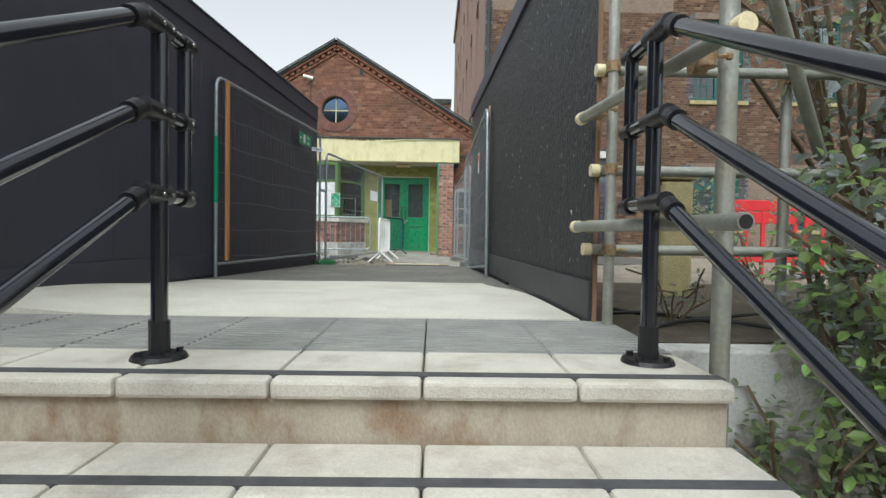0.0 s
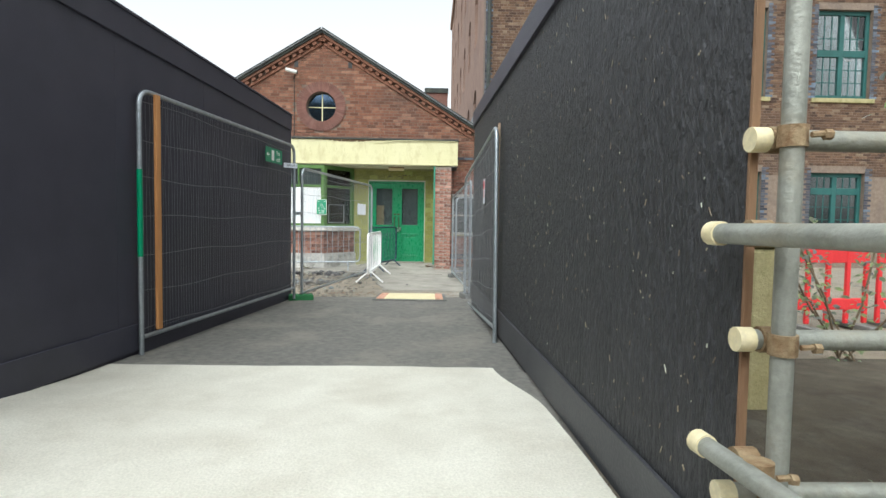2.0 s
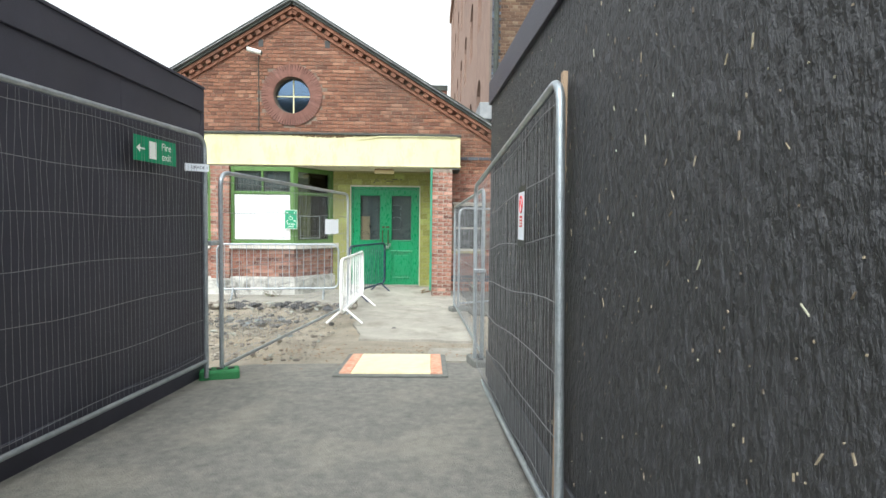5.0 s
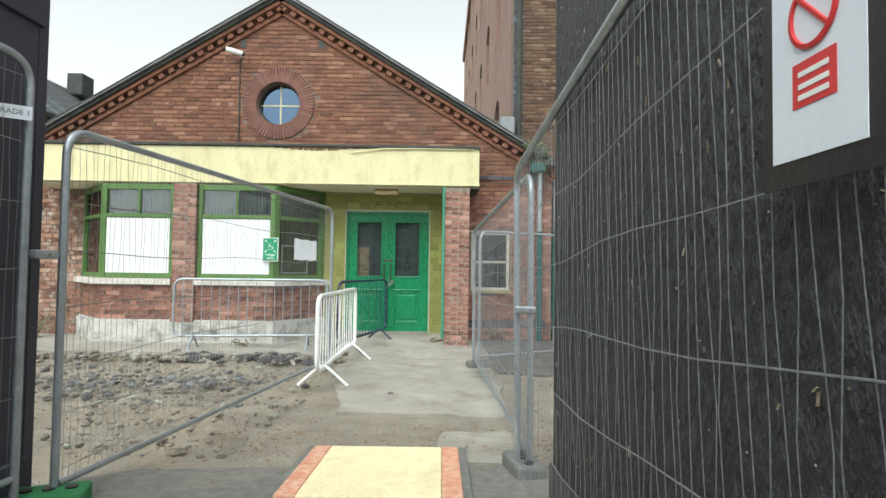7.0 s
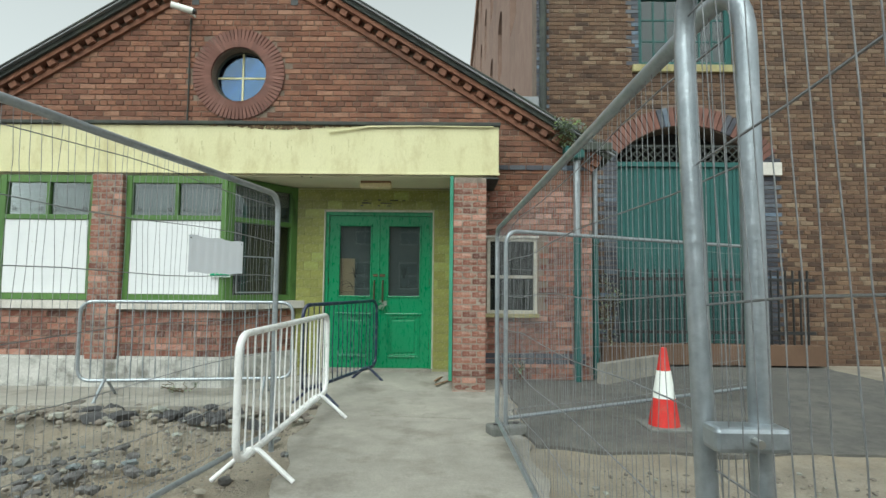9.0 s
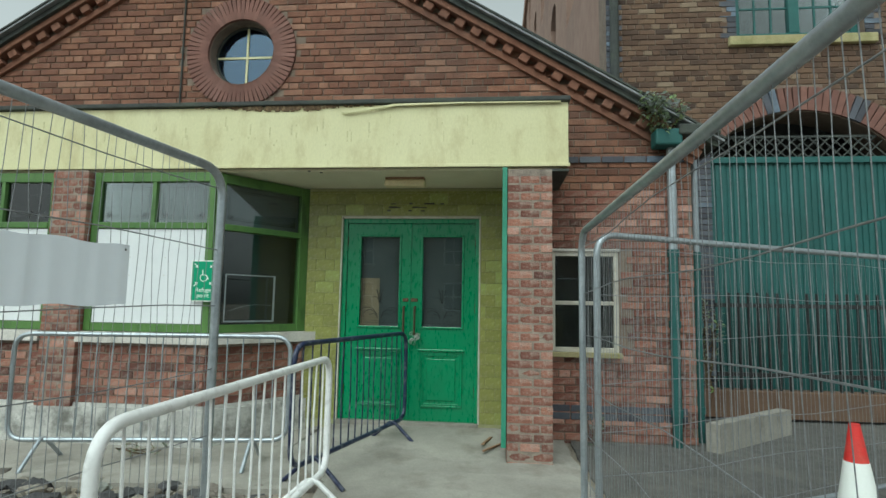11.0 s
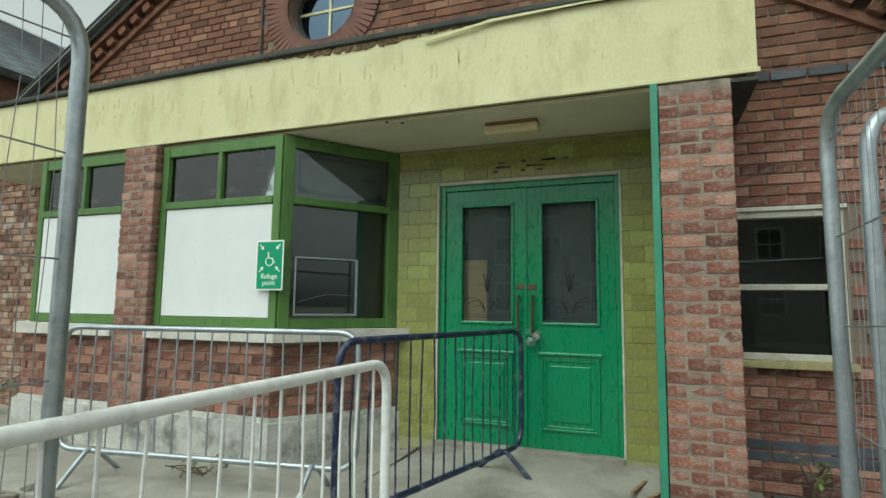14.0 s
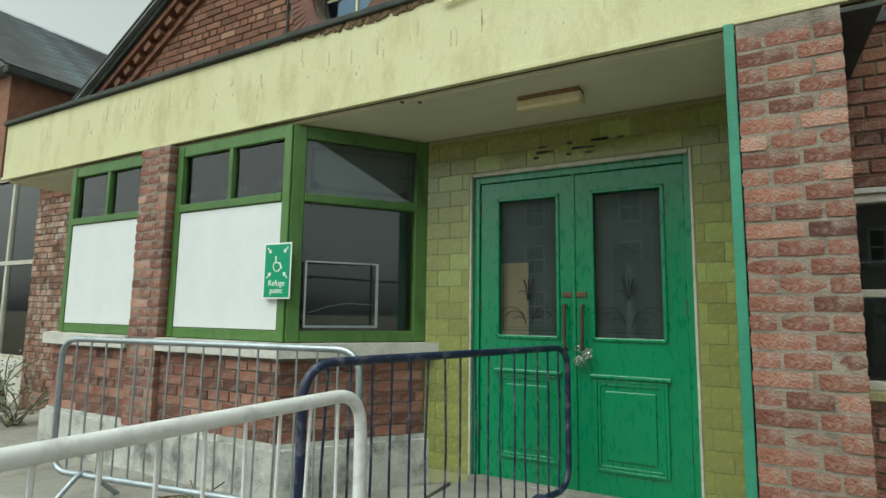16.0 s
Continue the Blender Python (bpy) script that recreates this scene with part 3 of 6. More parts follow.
def build_hoardings():
    # black hoarding with smooth boards
    root = structure(empty("hoarding_smooth", pose(-2.245, 5.0, 0, 0, 0, -5.7)), "tall site hoarding of smooth black-painted boards", "hoarding")
    y = -7.0
    while y < 3.7:
        e = min(y + 1.22, 3.78)
        ob = part("board", box(-0.05, 0.0, y + 0.0008, e - 0.0008, -0.2 if y > -2 else -1.1, 2.25 + RISE_L * (3.78 - y), 0.0015), "black_smooth", root)
        y += 1.22
    rising = Matrix(((1, 0, 0, 0), (0, 1, 0, 0), (0, -RISE_L, 1, RISE_L * 3.8), (0, 0, 0, 1)))
    part("capping", turned(box(-0.06, 0.022, -7.0, 3.80, 2.15, 2.34, 0.004), rising), "black_smooth", root, "projecting black capping board")
    part("top_rail", turned(box(-0.09, 0.034, -7.0, 3.80, 2.3405, 2.362, 0.003), rising), "black_smooth", root)
    part("skirting", box(0.0005, 0.02, -2.2, 0.52, -0.03, 0.17, 0.003), "black_smooth", root, "black skirting board")
    part("skirting", box(0.0005, 0.02, 0.53, 3.79, -0.1, 0.1, 0.003), "black_smooth", root, "black skirting board")
    part("end_post", box(-0.16, 0.0, 3.785, 3.84, -0.12, 2.33, 0.003), "black_smooth", root)
    # black hoarding of strand board
    a, b = Vector((0.76, 2.66, 0)), Vector((0.572, 8.52, 0))
    h = math.degrees(math.atan2(-(b - a).x, (b - a).y))
    root = structure(empty("hoarding_strand", pose(a.x, a.y, 0, 0, 0, h)), "site hoarding of black-painted strand board with bare flakes", "hoarding")
    y, L = 0.0, (b - a).length
    while y < L - 0.05:
        e = min(y + 1.22, L)
        part("board", box(0.0, 0.025, y + 0.001, e - 0.001, 0.02 if y < 2 else -0.1, 2.33, 0.001), "black_board", root)
        y += 1.22
    part("skirting", box(-0.018, -0.0005, 0.0, L, -0.02, 0.19, 0.003), "grey_paint", root, "black skirting board")
    part("capping", box(-0.024, 0.06, 0.0, L, 2.2, 2.38, 0.004), "black_smooth", root, "projecting black capping board")
    part("end_board", box(0.0, 0.02, -0.012, -0.0005, 0.0, 2.36, 0.001), "raw_wood", root, "bare brown board edge")
    part("return_board", box(0.03, 0.12, L + 0.001, L + 0.03, -0.12, 2.36, 0.002), "black_board", root)
    rnd = random.Random(11)
    vs, fs = [], []
    for _ in range(720):
        yy, z = rnd.uniform(0.1, L), rnd.uniform(0.22, 2.18)
        ln, wd, an = 0.002 + 0.014 * rnd.random() ** 4, rnd.uniform(0.0008, 0.0024), rnd.gauss(1.57, 0.5)
        k = len(vs)
        c, s = math.cos(an), math.sin(an)
        for px, x in ((0, 0.001), (1, -0.0025)):
            for u, v in ((-ln, -wd), (ln * 0.9, -wd * 0.6), (ln, wd), (-ln * 0.8, wd * 0.8)):
                vs.append((x, yy + u * c - v * s, z + u * s + v * c))
        fs.append((k + 4, k + 5, k + 6, k + 7))
        fs += [(k + i, k + (i + 1) % 4, k + 4 + (i + 1) % 4, k + 4 + i) for i in range(4)]
    me = bpy.data.meshes.new("bare_flakes")
    me.from_pydata(vs, [], fs)
    me.materials.append(M["flake"])
    ob = new("bare_flakes", me)
    ob.parent, ob["kind"] = root, "stuff"


build_hoardings()


# ---------------------------------------------------------------- the gabled building
YW, YF = 15.75, 14.93
DX0, DX1, DZ1 = -1.6, -0.135, 2.0
APEX, EAVE_R, EAVE_L, SLOPE = (-2.8, 5.72), 2.0, -7.75, 0.605


def gable_top(x):
    return APEX[1] - SLOPE * abs(x - APEX[0])


OCU, OCU_R, RING_R = (-2.84, 3.88), 0.375, 0.64
WIN = (0.59, 1.26, 0.64, 1.65)


def build_building():
    circ = [(OCU[0] + OCU_R * math.cos(2 * math.pi * i / 40), OCU[1] + OCU_R * math.sin(2 * math.pi * i / 40)) for i in range(40)]
    door = [(DX0, -0.3), (DX1, -0.3), (DX1, DZ1), (DX0, DZ1)]
    win = [(WIN[0], WIN[2]), (WIN[1], WIN[2]), (WIN[1], WIN[3]), (WIN[0], WIN[3])]
    bay = [(-6.1, 0.7), (-2.05, 0.7), (-2.05, 2.28), (-6.1, 2.28)]
    outer = [(EAVE_L, -0.35), (EAVE_R, -0.35), (EAVE_R, gable_top(EAVE_R)), APEX, (EAVE_L, gable_top(EAVE_L))]
    wall = structure(part("wall_gable", prism(outer, [circ, [(a, b if b > 0 else -0.28) for a, b in door], win, bay], YW, YW + 0.33), "mortar"), "red brick gable wall with an eroded weathered face", "wall")

    def keep(u, z, ln):
        x = u + EAVE_L
        if z > gable_top(x) - 0.1 - 0.05:
            return False
        if math.hypot(x - OCU[0], z - OCU[1]) < RING_R + 0.005 and z > 3.0:
            return False
        if DX0 - 0.42 < x < DX1 + 0.3 and z < 2.3:
            return False
        if WIN[0] - ln / 2 + 0.02 < x < WIN[1] + ln / 2 - 0.02 and WIN[2] - 0.06 < z < WIN[3] + 0.04:
            return False
        if -6.2 < x < -1.95 and z < 2.3:
            return False
        if -6.6 < x < 0.6 and 2.25 < z < 2.98:
            return False
        return True
    lay = brick_layout(EAVE_R - EAVE_L, -0.3, 5.6, keep, 5)
    worn = [b for b in lay if b[0] + EAVE_L < -6.1 and b[1] < 2.4]
    lay_bricks(wall, face_at(EAVE_L, YW), [b for b in lay if b not in worn], lambda u, z: u + EAVE_L > 0.1 and z < 2.3)
    lay_bricks(wall, face_at(EAVE_L, YW), worn, None, joined="brick_pale", seed=12)
    # blue brick bands
    bm = bmesh.new()
    for z in (-0.02, 0.056):
        x = 0.56
        while x < 1.9:
            bx(bm, x, x + 0.215, YW - 0.016, YW, z, z + 0.065, 0.004)
            x += 0.226
    x = 0.66
    while x < 1.9:
        bx(bm, x, min(x + 0.215, 1.93), YW - 0.03, YW, 2.575, 2.64, 0.004)
        x += 0.226
    part("blue_brick_band", bm, "blue_brick", wall, "dark blue engineering brick course")
    # ring of bricks round the round window
    ring = bmesh.new()
    n = 68
    for i in range(n):
        a = 2 * math.pi * i / n
        rot = Matrix.Rotation(-a, 4, "Y")
        ln = RING_R - OCU_R - 0.012
        r0 = OCU_R + 0.006
        c = Vector((OCU[0], YW - 0.008, OCU[1])) + Vector((math.cos(a), 0, math.sin(a))) * (r0 + ln / 2)
        k = bmesh.ops.create_cube(ring, size=1)
        w = 2 * math.pi * (r0 + ln / 2) / n - 0.004
        bmesh.ops.transform(ring, matrix=Matrix.Translation(c) @ rot @ Matrix.Diagonal((ln, 0.05, w, 1)), verts=k["verts"])
    part("window_ring", ring, "pink", wall, "ring of rubbed red bricks")
    # verge: dentils, brick moulding, barge and slates
    verge = structure(empty("roof_verge"), "dark slate verge above a dentilled brick cornice", "roof")
    for side in (-1, 1):
        ang = math.atan(SLOPE)
        end = EAVE_R + 0.12 if side > 0 else EAVE_L
        L = abs(end - APEX[0]) / math.cos(ang)
        base = Matrix.Translation((APEX[0], YW, APEX[1])) @ Matrix.Rotation(side * ang, 4, "Y") @ Matrix.Diagonal((side, 1, 1, 1))

        def slab(name, x0, x1, y0, y1, z0, z1, m, bev=0.004):
            b = turned(box(x0, x1, y0, y1, z0, z1, bev), base)
            bmesh.ops.recalc_face_normals(b, faces=b.faces[:])
            return part(name, b, m, verge)
        slab("string_course", -0.03, L, -0.05, 0.0, -0.23, -0.165, "brick_all")
        slab("string_course", -0.03, L, -0.13, 0.0, -0.075, -0.01, "brick_all")
        slab("barge", -0.02, L + 0.1, -0.17, 0.3, -0.008, 0.05, "felt")
        slab("verge_slate", -0.03, L + 0.12, -0.22, 0.6, 0.052, 0.075, "slate")
        slab("verge_tile", -0.03, L + 0.12, -0.23, -0.05, 0.077, 0.1, "felt")
        roof = slab("roof_slope", -0.03, L + 0.12, 0.05, 22, 0.0, 0.045, "slate")
        d = 0.06
        while d < L:
            slab("dentil", d, d + 0.105, -0.1, 0.0, -0.163, -0.08, "brick_all", 0.005)
            d += 0.2
    # side wall back to the tall building
    structure(part("wall_side", box(EAVE_R - 0.33, EAVE_R - 0.002, YW + 0.331, 17.6, -0.3, 2.9), "brick_all"), "red brick side wall below the eaves", "wall")
    structure(part("wall_side_left", box(EAVE_L + 0.002, EAVE_L + 0.33, YW + 0.331, 38, -0.3, 2.85), "brick_all"), "red brick side wall", "wall")
    # room behind the bay and doors, its lack of light put into near-black colour
    structure(part("room_back", box(-6.4, 1.6, YW + 2.4, YW + 2.5, -0.3, 3.0), "interior"), "near-black wall standing for the unlit room behind the windows", "wall")
    structure(part("room_ceiling", box(-6.4, 1.6, YW + 0.34, YW + 2.4, 2.6, 2.7), "interior"), "near-black ceiling of the unlit room", "ceiling")
    # upright near-black sheet added so the round window looks unlit inside
    structure(part("attic_floor", box(-4.5, -1.0, YW + 0.9, YW + 0.95, 3.1, 4.5), "interior"), "near-black sheet added behind the round window", "wall")
    structure(part("room_floor", box(-6.4, 1.6, YW + 0.34, YW + 2.4, -0.3, -0.12), "interior"), "near-black floor of the unlit room", "floor")
    # round window
    w = structure(empty("window_round"), "round window with a cream cross bar, mirrored sky blue in its glass colour", "window")
    b = bmesh.new()
    pts = [(OCU[0] + (OCU_R - 0.012) * math.cos(2 * math.pi * i / 40), YW + 0.15, OCU[1] + (OCU_R - 0.012) * math.sin(2 * math.pi * i / 40)) for i in range(41)]
    tube(b, pts, 0.02, 6, caps=False)
    part("window_frame", b, "felt", w)
    part("glazing_bar", box(OCU[0] - 0.012, OCU[0] + 0.012, YW + 0.135, YW + 0.16, OCU[1] - OCU_R, OCU[1] + OCU_R), "fascia", w)
    part("glazing_bar", box(OCU[0] - OCU_R, OCU[0] + OCU_R, YW + 0.136, YW + 0.159, OCU[1] - 0.012, OCU[1] + 0.012), "fascia", w)
    for q in range(4):
        g = bmesh.new()
        arc = [(OCU[0], OCU[1])] + [(OCU[0] + (OCU_R - 0.004) * math.cos(math.pi / 2 * (q + i / 10)), OCU[1] + (OCU_R - 0.004) * math.sin(math.pi / 2 * (q + i / 10))) for i in range(11)]
        part("pane", prism(arc, [], YW + 0.146, YW + 0.15), "glass_blue", w)


build_building()


def build_canopy():
    x0, x1 = -6.75, 0.67
    c = structure(empty("canopy"), "long pale yellow fascia canopy with flaking top edge and ghost lettering", "canopy")
    part("fascia", box(x0, x1, YF, YF + 0.045, 2.345, 2.930, 0.004), "fascia", c)
    part("fascia_end", box(x1 - 0.045, x1 - 0.001, YF + 0.046, YW - 0.002, 2.350, 2.930, 0.003), "fascia", c)
    part("fascia_end", box(x0 + 0.001, x0 + 0.045, YF + 0.046, YW - 0.002, 2.350, 2.930, 0.003), "fascia", c)
    part("lower_lip", box(x0 - 0.01, x1 + 0.012, YF - 0.014, YF - 0.0005, 2.335, 2.365, 0.004), "fascia", c)
    part("soffit", box(x0 + 0.05, x1 - 0.05, YF + 0.046, YW - 0.002, 2.315, 2.340, 0.002), "soffit", c, "cream painted soffit")
    part("soffit_edge", box(x1 - 0.19, x1 + 0.004, YF - 0.002, YW - 0.003, 2.292, 2.314, 0.002), "felt", c, "dark soffit edge")
    part("roof_edge", box(x0 - 0.03, x1 + 0.02, YF - 0.035, YW - 0.003, 2.935, 2.980, 0.01), "felt", c, "dark felt roof edge")
    # lifted flashing and crumbled patches along the top
    bm = bmesh.new()
    rnd = random.Random(3)
    for i in range(150):
        x = rnd.gauss(-1.95, 0.4)
        s = rnd.uniform(0.006, 0.026)
        drop = rnd.uniform(0.008, 0.05) * math.exp(-((x + 1.95) / 0.6) ** 2) + 0.004
        bx(bm, x - s, x + s, YF - rnd.uniform(0.003, 0.014), YF - 0.0005, 2.930 - drop, 2.934, 0.002, Matrix.Rotation(rnd.uniform(-0.4, 0.4), 4, "Y"))
    part("crumbled_edge", bm, "crumble", c, "dark crumbled edge where render has fallen")
    vs = [(-1.42, 2.865), (-1.0, 2.915), (-0.92, 2.930), (-0.3, 2.935), (0.6, 2.930), (0.6, 2.920), (-0.3, 2.923), (-0.9, 2.910), (-1.38, 2.845)]
    part("lifted_strip", prism(vs, [], YF - 0.03, YF - 0.022), "fascia", c, "lifted yellow edging strip")
    # scars of removed letters, unreadable
    bm = bmesh.new()
    rnd = random.Random(9)
    x = -5.2
    while x < -0.2:
        for _ in range(3):
            dx, z = rnd.uniform(0, 0.1), rnd.uniform(2.530, 2.750)
            hgt = rnd.choice((0.02, 0.05, 0.1))
            bx(bm, x + dx, x + dx + rnd.uniform(0.006, 0.014), YF - 0.0025, YF + 0.001, z, z + hgt, 0.001)
        x += rnd.choice((0.2, 0.22, 0.25))
    part("letter_scar", bm, "scar", c, "faint scars of removed lettering")
    lamp = tagged(empty("bulkhead_light", pose(-0.855, 15.27, 2.315)), "yellowed rectangular bulkhead light under the canopy", "lamp")
    part("base", box(-0.19, 0.19, -0.055, 0.055, -0.022, 0.0, 0.005), "raw_wood", lamp)
    part("diffuser", box(-0.2, 0.2, -0.062, 0.062, -0.09, -0.0225, 0.02), "lamp_cream", lamp)
    for dx, dy in ((-1.62, 15.02), (-1.72, 14.97)):
        b = bmesh.new()
        bmesh.ops.create_cone(b, cap_ends=True, segments=12, radius1=0.014, radius2=0.014, depth=0.006, matrix=pose(dx, dy, 2.314))
        # no opening is cut, the black disc carries the darkness of the hole
        part("hole", b, "cable", c)


build_canopy()


def brick_column(name, x0, x1, y0, y1, z0, z1, label, seed):
    col = structure(part(name, box(x0 + 0.005, x1 - 0.005, y0 + 0.005, y1, z0, z1), "mortar_pale"), label, "pillar")
    w, d = x1 - x0, y1 - y0
    rnd = random.Random(seed)
    z, n = z0, 0
    while z + 0.05 < z1:
        h = min(0.065, z1 - z - 0.004)
        parts = ((0.215, w - 0.215 - 0.011) if n % 2 == 0 else (0.102, w - 0.204 - 0.022, 0.102))
        u = 0.0
        for k, ln in enumerate(parts):
            ob = new("brick", brick_box(ln, 0.1, h, n % 5))
            ob.parent = col
            ob.matrix_world = Matrix.Translation((x0 + u + ln / 2 + rnd.uniform(-.002, .002), y0 + 0.05 + rnd.uniform(-0.004, 0.003), z + h / 2)) @ Matrix.Rotation(rnd.uniform(-0.01, 0.01), 4, "Y")
            u += ln + 0.011
        # sides
        for xs in (x0, x1):
            v = 0.111 if n % 2 == 0 else 0.111
            while v < d - 0.03:
                ln = min(0.215 if n % 2 else 0.102, d - v - 0.004)
                ob = new("brick", brick_box(0.09, ln, h, n % 5))
                ob.parent = col
                ob.matrix_world = Matrix.Translation((xs + (0.045 if xs == x0 else -0.045) + rnd.uniform(-0.002, 0.002), y0 + v + ln / 2, z + h / 2))
                v += ln + 0.011
        z += 0.0762
        n += 1
    return col


def brick_box(lx, ly, lz, variant=0):
    """A worn brick: its faces split once and its corners knocked about."""
    key = ("box", round(lx, 3), round(ly, 3), round(lz, 3), variant)
    if key not in BRICK_MESH:
        bm = bmesh.new()
        bmesh.ops.create_cube(bm, size=1, matrix=Matrix.Diagonal((lx, ly, lz, 1)))
        bmesh.ops.subdivide_edges(bm, edges=bm.edges[:], cuts=1, use_grid_fill=True)
        half = Vector((lx / 2, ly / 2, lz / 2))
        for v in bm.verts:
            n = sum(abs(abs(v.co[k]) - half[k]) < 1e-4 for k in range(3))
            pull = {3: 0.0035, 2: 0.0018}.get(n, 0.0)
            for k in range(3):
                if abs(abs(v.co[k]) - half[k]) < 1e-4:
                    v.co[k] -= math.copysign(pull, v.co[k])
            v.co += noise.noise_vector(v.co * 31 + Vector((variant * 7.3, lx * 9, 0))) * 0.0025
        me = bpy.data.meshes.new("brick")
        bm.to_mesh(me)
        bm.free()
        me.materials.append(M["brick"])
        BRICK_MESH[key] = me
    return BRICK_MESH[key]


brick_column("pillar_door", 0.13, 0.52, 14.84, 15.3, -0.35, 2.29, "red brick pillar carrying the canopy beside the doors", 21)
structure(part("wall_return", box(0.16, 0.5, 15.3, YW - 0.014, -0.3, 2.29), "mortar"), "side of the entrance recess", "wall")
structure(part("trim_post", box(0.085, 0.128, 14.845, 14.93, -0.1, 2.31, 0.004), "trim_green"), "narrow teal-green painted post against the pillar", "trim")
structure(part("trim_recess", box(0.1, 0.128, 14.931, YW - 0.03, -0.1, 2.31), "tile"), "tiled side of the recess", "trim")


# ---------------------------------------------------------------- bay window
BX0, BX1, BY, BZ0, BZ1 = -5.38, -2.605, 14.94, 0.79, 2.305
BEND_R, BEND_L = (-1.98, YW), (-6.2, YW)


def window_unit(name, a, b, label, transom, lower, upper_split, post_l=0.07, post_r=0.07):
    """A timber window between the plan points a and b: frame, transom, panes; lower: what fills the big light."""
    a, b = Vector((*a, 0)), Vector((*b, 0))
    L = (b - a).length
    h = math.degrees(math.atan2((b - a).y, (b - a).x))
    w = structure(empty(name, pose(a.x, a.y, 0, 0, 0, h)), label, "window")
    T = 0.07
    part("post", box(0, post_l, -0.01, T, BZ0, BZ1, 0.006), "frame_green", w)
    part("post", box(L - post_r, L, -0.01, T, BZ0, BZ1, 0.006), "frame_green", w)
    part("head_rail", box(post_l, L - post_r, -0.004, T, BZ1 - 0.09, BZ1, 0.005), "frame_green", w)
    part("bottom_rail", box(post_l, L - post_r, -0.004, T, BZ0, BZ0 + 0.075, 0.005), "frame_green", w)
    part("transom", box(post_l, L - post_r, -0.018, T, transom - 0.03, transom + 0.03, 0.007), "frame_green", w)
    mid = (post_l + L - post_r) / 2
    spans = [(post_l, mid - 0.02), (mid + 0.02, L - post_r)] if upper_split else [(post_l, L - post_r)]
    if upper_split:
        part("mullion", box(mid - 0.02, mid + 0.02, -0.004, T, transom + 0.03, BZ1 - 0.09, 0.004), "frame_green", w)
    for s, e in spans:
        z0, z1 = transom + 0.031, BZ1 - 0.091
        g = part("pane", box(s, e, 0.03, 0.034, z0, z1), "glass", w)
        f = bmesh.new()
        for i, wd in ((0.045, 0.006), (0.062, 0.003)):
            for q in ((s + i, e - i, z0 + i, z0 + i + wd), (s + i, e - i, z1 - i - wd, z1 - i), (s + i, s + i + wd, z0 + i, z1 - i), (e - i - wd, e - i, z0 + i, z1 - i)):
                bx(f, q[0], q[1], 0.0345, 0.0355, q[2], q[3])
        for cx, cz in ((s + 0.075, z0 + 0.075), (e - 0.075, z0 + 0.075)):
            for r in (0.026, 0.017, 0.009):
                tube(f, [(cx + r * math.cos(k * 0.7), 0.0348, cz + r * math.sin(k * 0.7)) for k in range(10)], 0.0022, 4)
            out = -1 if cx < (s + e) / 2 else 1
            for k in range(5):
                tube(f, [(cx - out * 0.02 * k, 0.0348, z0 + 0.055), (cx - out * (0.02 * k + 0.012), 0.0348, z0 + 0.075 + 0.006 * (k % 2))], 0.002, 4)
        part("etched_border", f, "etch", g)
        part("blind", box(s - 0.02, e + 0.02, 0.05, 0.056, z0 - 0.02, z1 + 0.02), "dark_etch", w, "grey board behind the upper pane")
    z0, z1 = BZ0 + 0.076, transom - 0.031
    s, e = post_l, L - post_r
    if lower == "board":
        bm = box(s + 0.006, e - 0.006, -0.002, 0.03, z0 + 0.004, z1 - 0.004, 0.002)
        part("boarding", bm, "white", w, "white board covering the light")
        bm = bmesh.new()
        for cx in (s + 0.35, s + 0.7):
            for cz in (z0 + 0.45, z0 + 0.62):
                bx(bm, cx - 0.005, cx + 0.005, -0.0035, -0.0021, cz - 0.005, cz + 0.005, 0.001)
        part("screw", bm, "sill", w)
    else:
        g = part("pane", box(s, e, 0.03, 0.034, z0, z1), "glass", w)
        f = bmesh.new()
        for i, wd in ((0.045, 0.008), (0.07, 0.003)):
            for q in ((s + i, e - i, z0 + i, z0 + i + wd), (s + i, e - i, z1 - i - wd, z1 - i), (s + i, s + i + wd, z0 + i, z1 - i), (e - i - wd, e - i, z0 + i, z1 - i)):
                bx(f, q[0], q[1], 0.0345, 0.0355, q[2], q[3])
        rnd = random.Random(5)
        for cx, cz in ((s + 0.12, z0 + 0.12), (e - 0.12, z0 + 0.12), (s + 0.12, z1 - 0.12), (e - 0.12, z1 - 0.12)):
            for r in (0.045, 0.03, 0.018):
                tube(f, [(cx + r * math.cos(k * 0.5), 0.0348, cz + r * 1.3 * math.sin(k * 0.5)) for k in range(11)], 0.0025, 4)
        part("etched_border", f, "etch", g)
        # near-black sheet added for the unlit room seen through the pane
        part("blind", box(s, e, 0.16, 0.166, z0 - 0.02, z1 + 0.02), "interior", w, "near-black sheet standing for the unlit room")
    return w


M["dark_etch"] = mat("grey_backing_board", (0.095, 0.108, 0.11), (0.14, 0.15, 0.15), 4, 0.8, 0.1)


